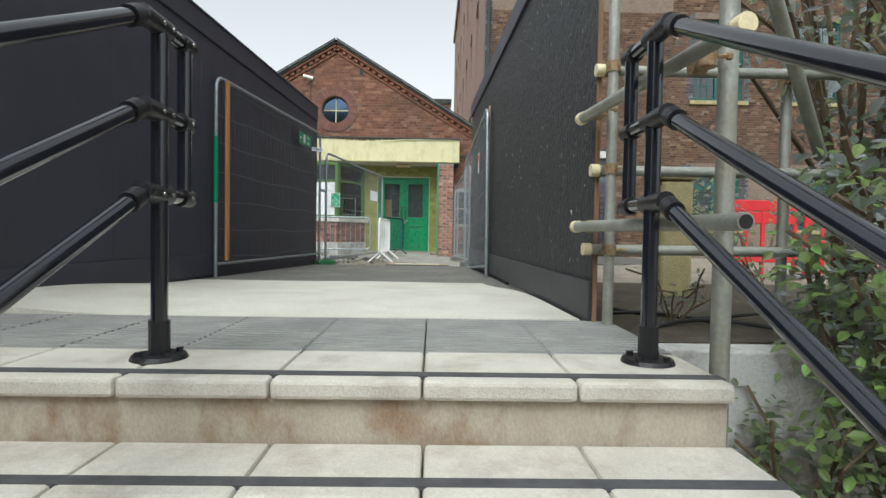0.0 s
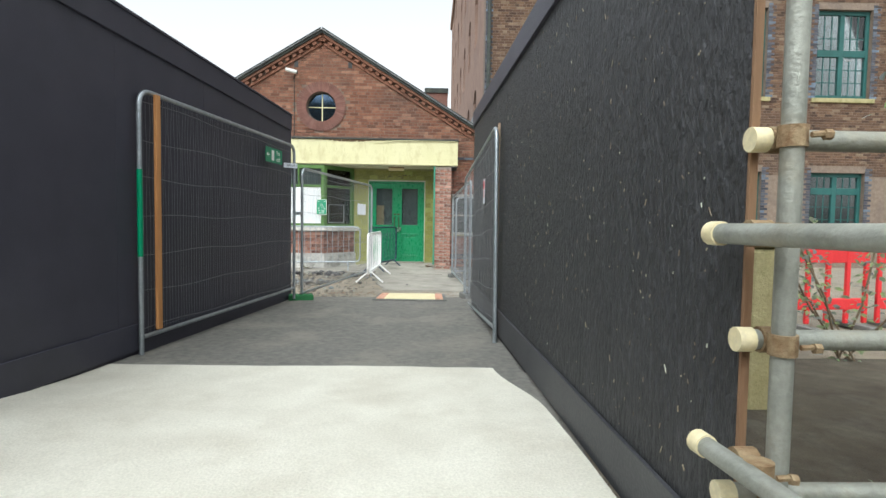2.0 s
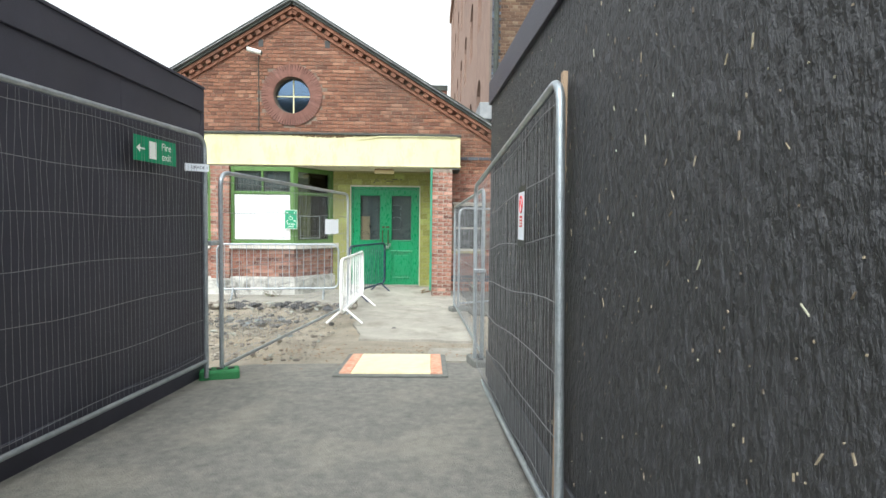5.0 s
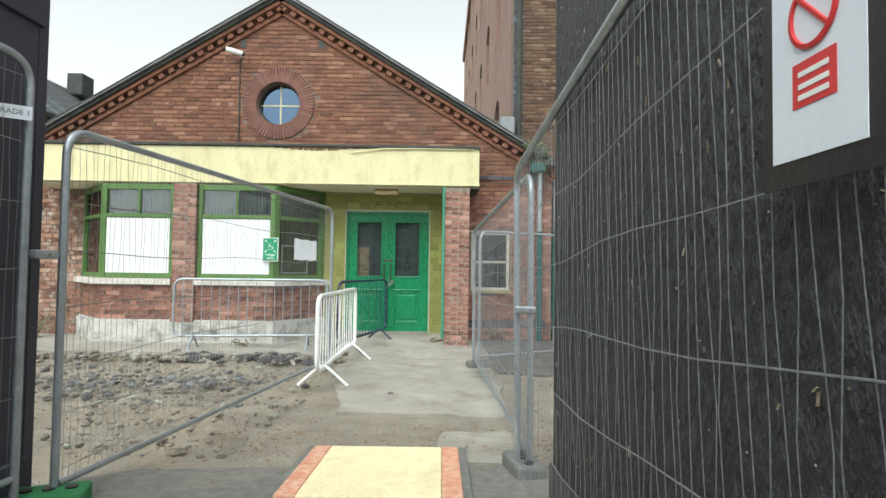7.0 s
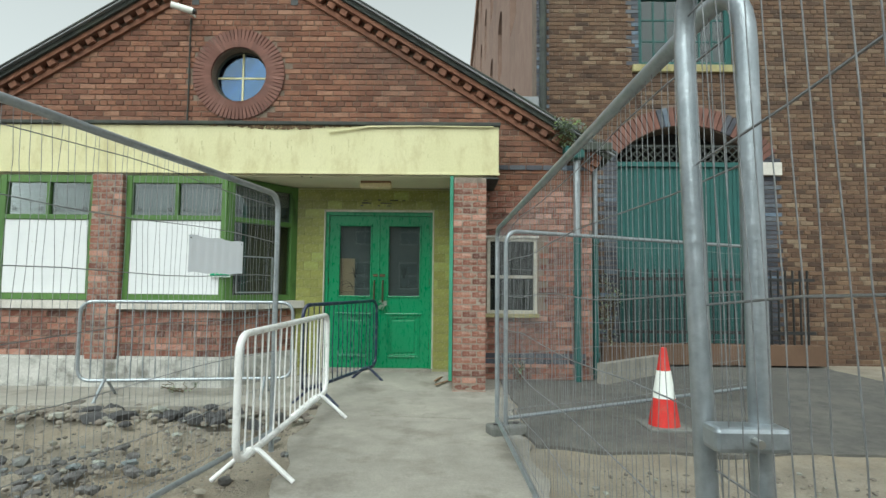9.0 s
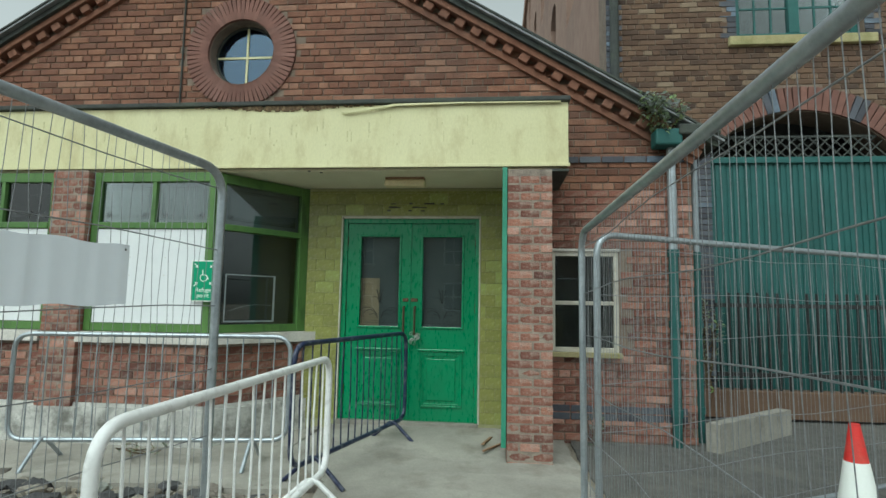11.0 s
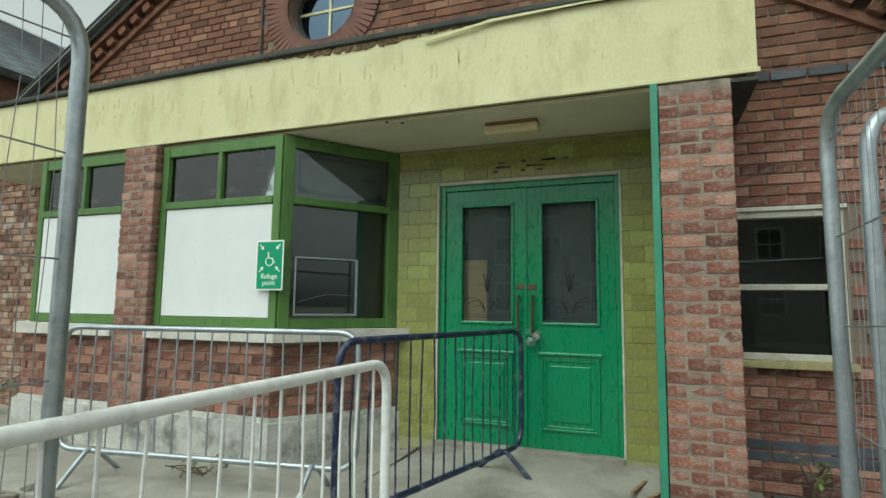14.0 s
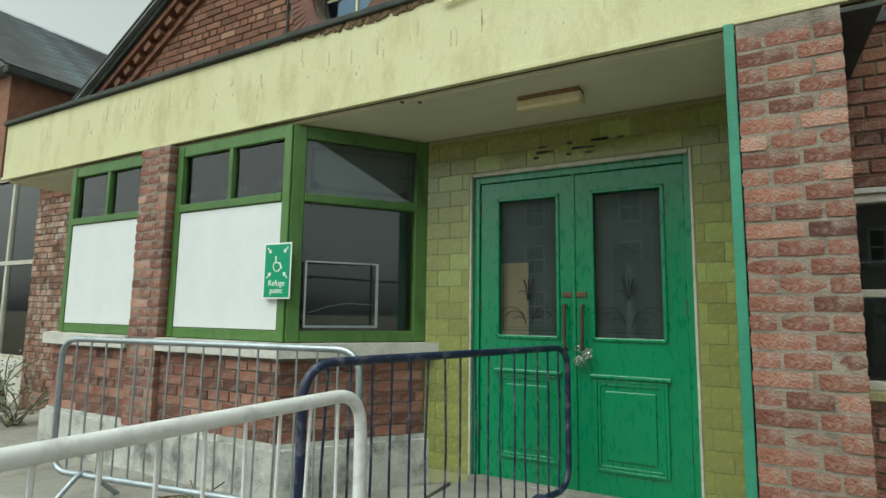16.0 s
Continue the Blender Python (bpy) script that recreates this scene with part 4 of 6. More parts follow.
def build_bay():
    outline = [(BEND_L[0], YW - 0.014), (BX0 - 0.0, BY - 0.02), (BX1, BY - 0.02), (BEND_R[0], YW - 0.014)]
    core = structure(part("wall_bay", plan_prism(outline, -0.3, 0.68), "mortar_pale"), "low red brick wall of the bay window", "wall")

    def seg(a, b, near, seed):
        a, b = Vector((*a, 0)), Vector((*b, 0))
        h = math.degrees(math.atan2((b - a).y, (b - a).x))
        lay = brick_layout((b - a).length, 0.13, 0.685, lambda u, z, ln: True, seed, headers=4)
        lay_bricks(core, pose(a.x, a.y, 0, 0, 0, h), lay, near)
    seg(outline[1], outline[2], lambda u, z: True, 2)
    seg(outline[2], outline[3], lambda u, z: True, 3)
    seg(outline[0], outline[1], None, 4)
    # plinth
    k = 0.06
    pl = [(BEND_L[0] - k, YW - 0.015), (BX0 - k * 0.5, BY - 0.02 - k), (BX1 + k * 0.5, BY - 0.02 - k), (BEND_R[0] + k, YW - 0.015)]
    bm = plan_prism(pl, -0.3, 0.1)
    top = plan_prism([(p[0] * 0.999 - (0.02 if i > 1 else -0.02), p[1] + 0.03) for i, p in enumerate(pl[:])][:0] or [(BEND_L[0] - 0.02, YW - 0.016), (BX0 - 0.01, BY - 0.045), (BX1 + 0.01, BY - 0.045), (BEND_R[0] + 0.02, YW - 0.016)], 0.1, 0.135)
    structure(part("plinth", bm, "plinth"), "flaking whitewashed plinth along the foot of the bay", "baseboard")
    structure(part("plinth_top", top, "plinth"), "sloped whitewashed top of the plinth", "baseboard")
    # sill in three lengths
    def sill(points, name="window_sill"):
        structure(part(name, plan_prism(points, 0.69, 0.785), "sill"), "painted stone window sill", "sill")
    f = BY - 0.1
    sill([(-3.84, f), (BX1 + 0.06, f), (BEND_R[0] + 0.13, YW - 0.02), (BEND_R[0] - 0.06, YW - 0.016), (BX1 - 0.06, BY + 0.1), (-3.84, BY + 0.1)])
    sill([(BX0 - 0.06, f), (-4.215, f), (-4.215, BY + 0.1), (BX0 + 0.06, BY + 0.1), (BEND_L[0] + 0.06, YW - 0.016), (BEND_L[0] - 0.13, YW - 0.02)])
    window_unit("window_bay_front", (-3.84, BY), (BX1, BY), "olive green timber window boarded white with two etched toplights", 1.79, "board", True)
    window_unit("window_bay_front_far", (BX0, BY), (-4.215, BY), "olive green timber window boarded white with two etched toplights", 1.79, "board", True)
    window_unit("window_bay_side", (BX1 + 0.004, BY + 0.006), BEND_R, "olive green splayed bay window with dark etched glass", 1.79, "glass", False, 0.09, 0.1)
    window_unit("window_bay_side_far", BEND_L, (BX0 - 0.004, BY + 0.006), "olive green splayed bay window with dark etched glass", 1.79, "glass", False)
    brick_column("pillar_bay", -4.21, -3.845, 14.86, 15.1, 0.1, 2.31, "red brick pillar between the bay windows", 33)


build_bay()


# ---------------------------------------------------------------- doors and tiled entrance
def build_doors():
    d = structure(empty("door_pair"), "green glossy double doors with etched upper panes, chained shut", "door")
    y = 15.75
    # frame
    part("jamb", box(DX0 + 0.002, DX0 + 0.055, YW + 0.01, YW + 0.13, -0.12, DZ1 - 0.002, 0.004), "door", d)
    part("jamb", box(DX1 - 0.045, DX1 - 0.002, YW + 0.01, YW + 0.13, -0.12, DZ1 - 0.002, 0.004), "door", d)
    part("head", box(DX0 + 0.056, DX1 - 0.046, YW + 0.01, YW + 0.13, DZ1 - 0.06, DZ1 - 0.002, 0.004), "door", d)
    for e in (DX0 - 0.012, DX1 - 0.012):
        part("edge_bead", box(e + 0.004, e + 0.02, YW - 0.026, YW + 0.009, -0.11, DZ1 + 0.012, 0.003), "white_paint", d, "chipped white edge bead")
    part("edge_bead", box(DX0 + 0.013, DX1 - 0.013, YW - 0.026, YW + 0.009, DZ1 - 0.012, DZ1 + 0.012, 0.003), "white_paint", d, "chipped white edge bead")
    mid = -0.865
    yb = YW + 0.03
    for k, (x0, x1) in enumerate(((DX0 + 0.058, mid - 0.002), (mid + 0.002, DX1 - 0.048))):
        g0, g1 = (-1.4, -0.98) if k == 0 else (-0.735, -0.315)
        leaf = part("door_leaf", prism([(x0, -0.1), (x1, -0.1), (x1, DZ1 - 0.064), (x0, DZ1 - 0.064)], [[(g0, 0.855), (g1, 0.855), (g1, 1.8), (g0, 1.8)]], yb, yb + 0.05), "door", d)
        b = bmesh.new()
        for q in ((g0 - 0.02, g0 + 0.004, 0.84, 1.82), (g1 - 0.004, g1 + 0.02, 0.84, 1.82), (g0 - 0.02, g1 + 0.02, 1.797, 1.82), (g0 - 0.02, g1 + 0.02, 0.835, 0.858)):
            bx(b, q[0], q[1], yb - 0.014, yb - 0.0005, q[2], q[3], 0.005)
        part("glazing_bead", b, "door", leaf)
        g = part("pane", box(g0, g1, yb + 0.02, yb + 0.025, 0.855, 1.8), "glass", leaf)
        e = bmesh.new()
        for i, wd in ((0.02, 0.004), (0.04, 0.002)):
            for q in ((g0 + i, g1 - i, 0.87 + i, 0.87 + i + wd), (g0 + i, g0 + i + wd, 0.87 + i, 1.78), (g1 - i - wd, g1 - i, 0.87 + i, 1.78)):
                bx(e, q[0], q[1], yb + 0.0255, yb + 0.0262, q[2], q[3])
        c = (g0 + g1) / 2
        for r in (0.03, 0.05, 0.085, 0.11):
            for s in (-1, 1):
                tube(e, [(c + s * (0.02 + r * (1 - math.cos(t * 0.35))), yb + 0.0258, 0.93 + r * 1.1 * math.sin(t * 0.35) + 0.2 * (r < 0.04)) for t in range(8)], 0.003, 4)
        for s in (-0.02, 0, 0.02):
            tube(e, [(c + s * 0.3, yb + 0.0258, 1.1), (c + s, yb + 0.0258, 1.2), (c + s * 1.8, yb + 0.0258, 1.24)], 0.005, 4)
        part("etched_pattern", e, "etch", g)
        # lower raised panel with moulding
        p0, p1, z0, z1 = (g0 - 0.01, g1 + 0.01, 0.04, 0.6)
        b = bmesh.new()
        for i, (o, pr) in enumerate(((0.0, 0.016), (0.02, 0.01))):
            wd = 0.02
            for q in ((p0 + o, p0 + o + wd, z0 + o, z1 - o), (p1 - o - wd, p1 - o, z0 + o, z1 - o), (p0 + o + wd, p1 - o - wd, z0 + o, z0 + o + wd), (p0 + o + wd, p1 - o - wd, z1 - o - wd, z1 - o)):
                bx(b, q[0], q[1], yb - pr, yb - 0.0005, q[2], q[3], 0.004)
        bx(b, p0 - 0.02, p1 + 0.02, yb - 0.03, yb - 0.0005, z1 + 0.005, z1 + 0.03, 0.006)
        part("panel_moulding", b, "door", leaf)
        part("raised_panel", box(p0 + 0.07, p1 - 0.07, yb - 0.01, yb - 0.0005, z0 + 0.07, z1 - 0.07, 0.005), "door", leaf)
        for z in (0.2, 1.05, 1.75):
            xh = x0 - 0.004 if k == 0 else x1 + 0.004
            part("hinge", tb([(xh, yb - 0.006, z - 0.05), (xh, yb - 0.006, z + 0.05)], 0.007, 8), "bronze", leaf, "worn hinge")
        hx = mid + (-0.055 if k == 0 else 0.06)
        part("handle", tb(rounded([(hx, yb - 0.002, 1.06), (hx, yb - 0.05, 1.06), (hx, yb - 0.05, 0.78), (hx, yb - 0.002, 0.78)], 0.015), 0.011, 8), "bronze", leaf, "worn brass pull handle")
        part("lock_plate", box(mid + (-0.075 if k == 0 else 0.012), mid + (-0.012 if k == 0 else 0.085), yb - 0.012, yb - 0.0005, 1.115, 1.15, 0.004), "bronze", leaf, "dark hasp plate")
    part("backing", box(-1.42, -1.2, yb + 0.052, yb + 0.056, 0.84, 1.36), "dark_panel", d, "brown board behind the pane")
    part("backing", box(-1.46, -0.93, yb + 0.06, yb + 0.065, 0.84, 1.83), "dark_etch", d)
    part("backing", box(-0.79, -0.27, yb + 0.06, yb + 0.065, 0.84, 1.83), "dark_etch", d, "grey frosted backing")
    part("cover_strip", box(mid - 0.012, mid + 0.012, yb - 0.012, yb - 0.0006, -0.1, 1.95, 0.004), "door", d)
    part("threshold", box(DX0, DX1, YW - 0.05, YW + 0.13, -0.2, -0.101, 0.005), "old_conc", d)
    # chain
    rnd = random.Random(4)
    ch = tagged(empty("chain", pose(-0.79, yb - 0.05, 0.78)), "steel chain looped round the door handles and barrier", "chain")
    for k in range(22):
        a = k * 0.75
        c = Vector((0.035 * math.cos(a) + rnd.uniform(-0.01, 0.01) - 0.01, -0.02 * math.sin(a) - 0.005, -0.1 * (k % 7) / 7 + rnd.uniform(-0.01, 0.01)))
        r1, r2 = Euler((rnd.uniform(0, 3), rnd.uniform(0, 3), a)).to_matrix(), 0.014
        part("link", tb([c + r1 @ Vector((0.8 * r2 * math.cos(t * 0.7), 1.4 * r2 * math.sin(t * 0.7), 0)) for t in range(10)], 0.0032, 5), "steel", ch)


build_doors()


def build_tiles():
    back = structure(part("wall_tiled", prism([(-1.97, -0.2), (0.1, -0.2), (0.1, 2.31), (-1.97, 2.31)], [[(DX0 + 0.001, -0.18), (DX1 - 0.001, -0.18), (DX1 - 0.001, DZ1), (DX0 + 0.001, DZ1)]], YW - 0.016, YW - 0.001), "grout"), "entrance recess lined with olive glazed tiles", "wall")
    mesh_cache = {}
    rnd = random.Random(8)

    def tile(x0, x1, z0, z1):
        key = (round(x1 - x0, 3), round(z1 - z0, 3))
        if key not in mesh_cache:
            bm = box(-key[0] / 2, key[0] / 2, -0.004, 0.002, -key[1] / 2, key[1] / 2)
            bmesh.ops.bevel(bm, geom=bm.edges[:], offset=0.0015, segments=1, affect="EDGES")
            me = bpy.data.meshes.new("tile")
            bm.to_mesh(me)
            bm.free()
            me.materials.append(M["tile"])
            mesh_cache[key] = me
        ob = new("tile", mesh_cache[key])
        ob.parent = back
        ob.location = ((x0 + x1) / 2, YW - 0.016 + rnd.uniform(-0.0008, 0.0008), (z0 + z1) / 2)
    W, H, j = 0.2, 0.118, 0.003
    z, n = -0.1, 0
    while z < 2.27:
        z1 = min(z + H - j, 2.282)
        x = -1.97 - (W / 2 if n % 2 else 0)
        while x < 0.095:
            a, b = max(x, -1.968), min(x + W - j, 0.098)
            spans = [(a, b)]
            if z < DZ1 + 0.012:
                spans = [(a, min(b, DX0 - 0.014)), (max(a, DX1 + 0.014), b)]
            for s, e in spans:
                if e - s > 0.02 and z1 - max(z, (DZ1 + 0.014 if (z < DZ1 + 0.012 and DX0 - 0.014 < (s + e) / 2 < DX1 + 0.014) else z)) > 0.02:
                    tile(s, e, z, z1)
            x += W
        z += H
        n += 1
    # chipped tiles above the doors
    bm = bmesh.new()
    for k in range(16):
        x = -1.15 + 0.6 * rnd.random()
        z = rnd.choice((2.065, 2.1, 2.14))
        bx(bm, x, x + rnd.uniform(0.03, 0.09), YW - 0.0265, YW - 0.0155, z, z + rnd.uniform(0.008, 0.018), 0.002)
    part("chipped_line", bm, "dark_stone", back, "dark chipped line where a sign was removed")


build_tiles()


# ---------------------------------------------------------------- small window
def build_small_window():
    w = structure(empty("window_small"), "small white-framed two-light window with flaking paint", "window")
    x0, x1, z0, z1 = WIN
    y = YW - 0.02
    for q in ((x0, x0 + 0.045, z0, z1), (x1 - 0.045, x1, z0, z1), (x0 + 0.045, x1 - 0.045, z1 - 0.045, z1), (x0 + 0.045, x1 - 0.045, z0, z0 + 0.045), (x0 + 0.045, x1 - 0.045, 1.11, 1.15)):
        part("window_frame", box(q[0], q[1], y, y + 0.08, q[2], q[3], 0.005), "white_paint", w)
    for a, b in ((z0 + 0.046, 1.109), (1.151, z1 - 0.046)):
        part("pane", box(x0 + 0.046, x1 - 0.046, y + 0.04, y + 0.044, a, b), "glass", w)
    # near-black sheet added as the unlit inside of the window
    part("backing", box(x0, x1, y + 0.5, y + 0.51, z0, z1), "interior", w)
    part("sill", box(x0 - 0.03, x1 + 0.03, y - 0.05, y + 0.06, z0 - 0.05, z0 - 0.001, 0.006), "moss", w)
    part("head_board", box(x0 - 0.02, x1 + 0.02, y - 0.02, y + 0.05, z1 + 0.001, z1 + 0.03, 0.004), "sill", w)


build_small_window()


M["glass_blue_board"] = mat("blue_board", (0.03, 0.16, 0.4), (0.05, 0.2, 0.46), 5, 0.6, 0.1)
# ---------------------------------------------------------------- the tall building
TX, TY, TH = 1.55, 17.6, 17.0
GATE = (2.9, 5.24, 3.22, 3.75)


def arch_loop(x0, x1, z0, spring, top, n=12):
    c, half = (x0 + x1) / 2, (x1 - x0) / 2
    s = top - spring
    r = (half * half + s * s) / (2 * s)
    a = math.asin(min(1.0, half / r))
    return [(x0, z0), (x1, z0)] + [(c + r * math.sin(a - 2 * a * i / n), top - r + r * math.cos(a - 2 * a * i / n)) for i in range(n + 1)]


def build_tall():
    wins = [(x, x + 1.65, z, z + 2.6) for x in (3.3, 8.25, 11.4, 14.7) for z in (4.8, 8.9, 13.0)]
    low = [(x, x + 1.65, 0.7, 2.6) for x in (8.25, 11.4, 14.7)]
    holes = [[(a, c), (b, c), (b, d), (a, d)] for a, b, c, d in wins + low] + [arch_loop(GATE[0], GATE[1], -0.28, GATE[2], GATE[3])]
    front = structure(part("wall_tall_front", prism([(TX, -0.3), (20, -0.3), (20, TH), (TX, TH)], holes, TY, TY + 0.5), "mortar"), "tall brown brick warehouse front with green windows", "wall")

    def keep(u, z, ln):
        x = u + TX
        for a, b, c, d in wins + low:
            if a - 0.12 < x < b + 0.12 and c < z < d + 0.2:
                return False
        if GATE[0] - 0.05 < x < GATE[1] + 0.05:
            c, half = (GATE[0] + GATE[1]) / 2, (GATE[1] - GATE[0]) / 2
            if z < GATE[3] + 0.36 - 0.5 * ((x - c) / half) ** 2:
                return False
        return not (x < 1.62)
    lay_bricks(front, face_at(TX, TY), brick_layout(6.0, -0.3, 7.6, keep, 15), None, joined="brick_brown")
    lay_bricks(front, face_at(TX + 6.0, TY), brick_layout(7.5, 2.5, 9.0, lambda u, z, ln: keep(u + 6.0, z, ln), 16), None, joined="brick_brown", seed=6)
    # dark edges of the openings and the corner
    bm = bmesh.new()
    z = -0.3
    n = 0
    while z < 9:
        for a, b, c, d in wins + low:
            if c - 0.1 < z < d + 0.1:
                w = 0.215 if n % 2 else 0.12
                bx(bm, a - w, a - 0.002, TY - 0.014, TY, z, z + 0.065)
                bx(bm, b + 0.002, b + w, TY - 0.014, TY, z, z + 0.065)
        w = 0.215 if n % 2 else 0.12
        bx(bm, TX, TX + w, TY - 0.015, TY, z, z + 0.065)
        if z < GATE[2]:
            bx(bm, GATE[0] - w - 0.1, GATE[0] - 0.002, TY - 0.02, TY, z, z + 0.065)
            bx(bm, GATE[1] + 0.002, GATE[1] + w + 0.2, TY - 0.02, TY, z, z + 0.065)
        z += 0.0762
        n += 1
    part("blue_brick_quoin", bm, "blue_brick", front, "dark blue brick edging")
    # arch ring in two rows of red and blue blocks
    c, half, s = (GATE[0] + GATE[1]) / 2, (GATE[1] - GATE[0]) / 2, GATE[3] - GATE[2]
    r = (half * half + s * s) / (2 * s)
    a0 = math.asin(half / r)
    nn = 34
    for blue in (False, True):
        bm = bmesh.new()
        for i in range(nn):
            if ((i // 3) % 4 == 0 and i % 3 < 2) != blue:
                continue
            a = -a0 - 0.08 + (2 * a0 + 0.16) * (i + 0.5) / nn
            k = bmesh.ops.create_cube(bm, size=1)
            p = Vector((c + (r + 0.17) * math.sin(a), TY - 0.006, GATE[3] - r + (r + 0.17) * math.cos(a)))
            bmesh.ops.transform(bm, matrix=Matrix.Translation(p) @ Matrix.Rotation(a, 4, "Y") @ Matrix.Diagonal((2 * a0 * r / nn + 0.002, 0.06, 0.32, 1)), verts=k["verts"])
        part("arch_ring", bm, "blue_brick" if blue else "pink", front, "brick arch ring")
    part("string_stone", box(GATE[1] + 0.02, GATE[1] + 0.4, TY - 0.09, TY - 0.021, 2.9, 3.12, 0.01), "sill", front, "pale stone block")
    # receding side with narrow arched windows
    far = 46.0
    holes = []
    ys = [(20.5 + 3.4 * i) for i in range(7)]
    for y in ys:
        for z in (3.6, 7.2, 10.8, 14.2):
            holes.append(arch_loop(y, y + 1.3, z, z + 1.7, z + 2.05, 6))
    side = prism([(TY + 0.5, -0.3), (far, -0.3), (far, TH), (TY + 0.5, TH)], holes, 0, 0.5)
    m = Matrix(((0, 1, 0, TX), (1, 0, 0, 0), (0, 0, 1, 0), (0, 0, 0, 1)))
    turned(side, m)
    bmesh.ops.recalc_face_normals(side, faces=side.faces[:])
    sd = structure(part("wall_tall_side", side, "tower_wall"), "receding brick side of the warehouse with arched windows", "wall")
    for y in ys:
        for z in (3.6, 7.2, 10.8, 14.2):
            # pane colour carries the darkness of the unlit inside
            part("window_pane", box(TX + 0.3, TX + 0.32, y, y + 1.3, z, z + 2.05), "interior", sd, "arched window, near-black for the unlit inside")
    part("cornice", box(TX - 0.14, TX - 0.002, TY - 0.1, far, TH - 0.8, TH - 0.3, 0.05), "tower_wall", sd)
    structure(part("roof_tall", box(TX, 20, TY, far, TH + 0.002, TH + 0.2), "felt"), "dark flat warehouse roof", "roof")
    # unseen near-black block added so the warehouse openings look unlit
    structure(part("wall_tall_core", box(TX + 0.9, 20, TY + 1.2, far, -0.3, TH), "interior"), "near-black block standing for the unlit warehouse", "wall")
    # green windows
    for i, (a, b, c, d) in enumerate(wins + low):
        if c > 9:
            continue
        w = structure(empty("window_warehouse"), "green-painted multi-pane warehouse window", "window")
        y = TY + 0.12
        for q in ((a, a + 0.1, c, d), (b - 0.1, b, c, d), (a + 0.1, b - 0.1, d - 0.12, d), (a + 0.1, b - 0.1, c, c + 0.12), ((a + b) / 2 - 0.07, (a + b) / 2 + 0.07, c + 0.12, d - 0.12), (a + 0.1, (a + b) / 2 - 0.07, c + 1.25, c + 1.45), ((a + b) / 2 + 0.07, b - 0.1, c + 1.25, c + 1.45)):
            part("window_frame", box(q[0], q[1], y, y + 0.1, q[2], q[3], 0.01), "teal", w)
        bm = bmesh.new()
        for s, e in ((a + 0.1, (a + b) / 2 - 0.07), ((a + b) / 2 + 0.07, b - 0.1)):
            for k in (1, 2):
                x = s + (e - s) * k / 3
                bx(bm, x - 0.012, x + 0.012, y + 0.04, y + 0.06, c + 0.12, d - 0.12)
            for z in (c + 0.5, c + 0.88, c + 1.8):
                bx(bm, s, e, y + 0.042, y + 0.058, z - 0.012, z + 0.012)
        part("glazing_bars", bm, "teal", w)
        part("pane", box(a + 0.05, b - 0.05, y + 0.05, y + 0.054, c + 0.05, d - 0.05), "glass", w)
        part("sill", box(a - 0.12, b + 0.12, TY - 0.08, TY + 0.119, c - 0.13, c - 0.002, 0.01), "moss", w)
    # gate
    g = structure(empty("gate_warehouse"), "tall teal corrugated gate under a brick arch", "gate")
    bm = bmesh.new()
    x = GATE[0]
    while x < GATE[1]:
        bx(bm, x, min(x + 0.052, GATE[1]), TY + 0.036, TY + 0.06, -0.05, 3.1, 0.007)
        x += 0.076
    bx(bm, GATE[0], GATE[1], TY + 0.05, TY + 0.075, -0.05, 3.1)
    part("gate_sheet", bm, "teal", g)
    part("gate_rail", box(GATE[0], GATE[1], TY + 0.0, TY + 0.018, 3.05, 3.13, 0.004), "teal", g)
    bm = bmesh.new()
    for s in (-1, 1):
        x = GATE[0] - 0.4
        while x < GATE[1] + 0.4:
            p, q = (x - s * 0.14, TY + 0.04, 3.13), (x + s * 0.14, TY + 0.04, 3.41)
            if GATE[0] < min(p[0], q[0]) and max(p[0], q[0]) < GATE[1]:
                tube(bm, [p, q], 0.012, 4)
            x += 0.14
    bx(bm, GATE[0] + 0.1, GATE[1] - 0.1, TY + 0.03, TY + 0.05, 3.4, 3.43)
    part("lattice", bm, "felt", g, "dark iron lattice")
    # railings before the gate
    f = tagged(empty("railing", pose(0, 17.2, 0)), "dark iron railings with spiked tops before the gate", "railing")
    for z in (0.28, 1.12):
        part("rail", box(2.75, 5.9, -0.015, 0.015, z, z + 0.05), "cable", f)
    x = 2.8
    while x < 5.9:
        part("bar", tb([(x, 0, 0.1), (x, 0, 1.25), (x, 0, 1.3)], 0.017, 6), "cable", f)
        x += 0.115
    structure(part("wall_low", box(2.5, 6.0, 17.1, 17.35, -0.2, 0.12, 0.01), "brick_brown"), "low brick wall under the railings", "wall")
    structure(part("kerb_ramp", plan_prism([(2.0, 15.55), (2.1, 15.48), (3.2, 16.42), (3.1, 16.5)], -0.3, 0.03), "old_conc"), "low pale concrete kerb wall", "kerb")
    # downpipes
    for x, y, r in ((1.78, YW - 0.09, 0.045), (2.08, YW + 0.15, 0.04)):
        p = tagged(empty("downpipe", pose(x, y, 0)), "teal-painted cast iron downpipe on the wall corner", "pipe")
        part("pipe", tb([(0, 0, -0.25), (0, 0, 1.6)], r, 12), "teal", p)
        part("upper_pipe", tb([(0, 0, 1.6), (0, 0, 2.75)], r * 0.95, 12), "galv", p, "grey upper length")
        for z in (0.05, 0.9, 1.6):
            part("collar", tb([(0, 0, z), (0, 0, z + 0.07)], r + 0.012, 12), "teal", p)
    h = tagged(empty("gutter_hopper", pose(1.72, YW - 0.13, 2.75)), "dark green rainwater hopper under the eaves", "gutter")
    part("hopper", box(-0.12, 0.14, -0.1, 0.1, -0.05, 0.12, 0.02), "teal", h)
    part("gutter_end", box(0.1, 0.5, -0.12, 0.1, 0.05, 0.16, 0.02), "felt", h)


build_tall()


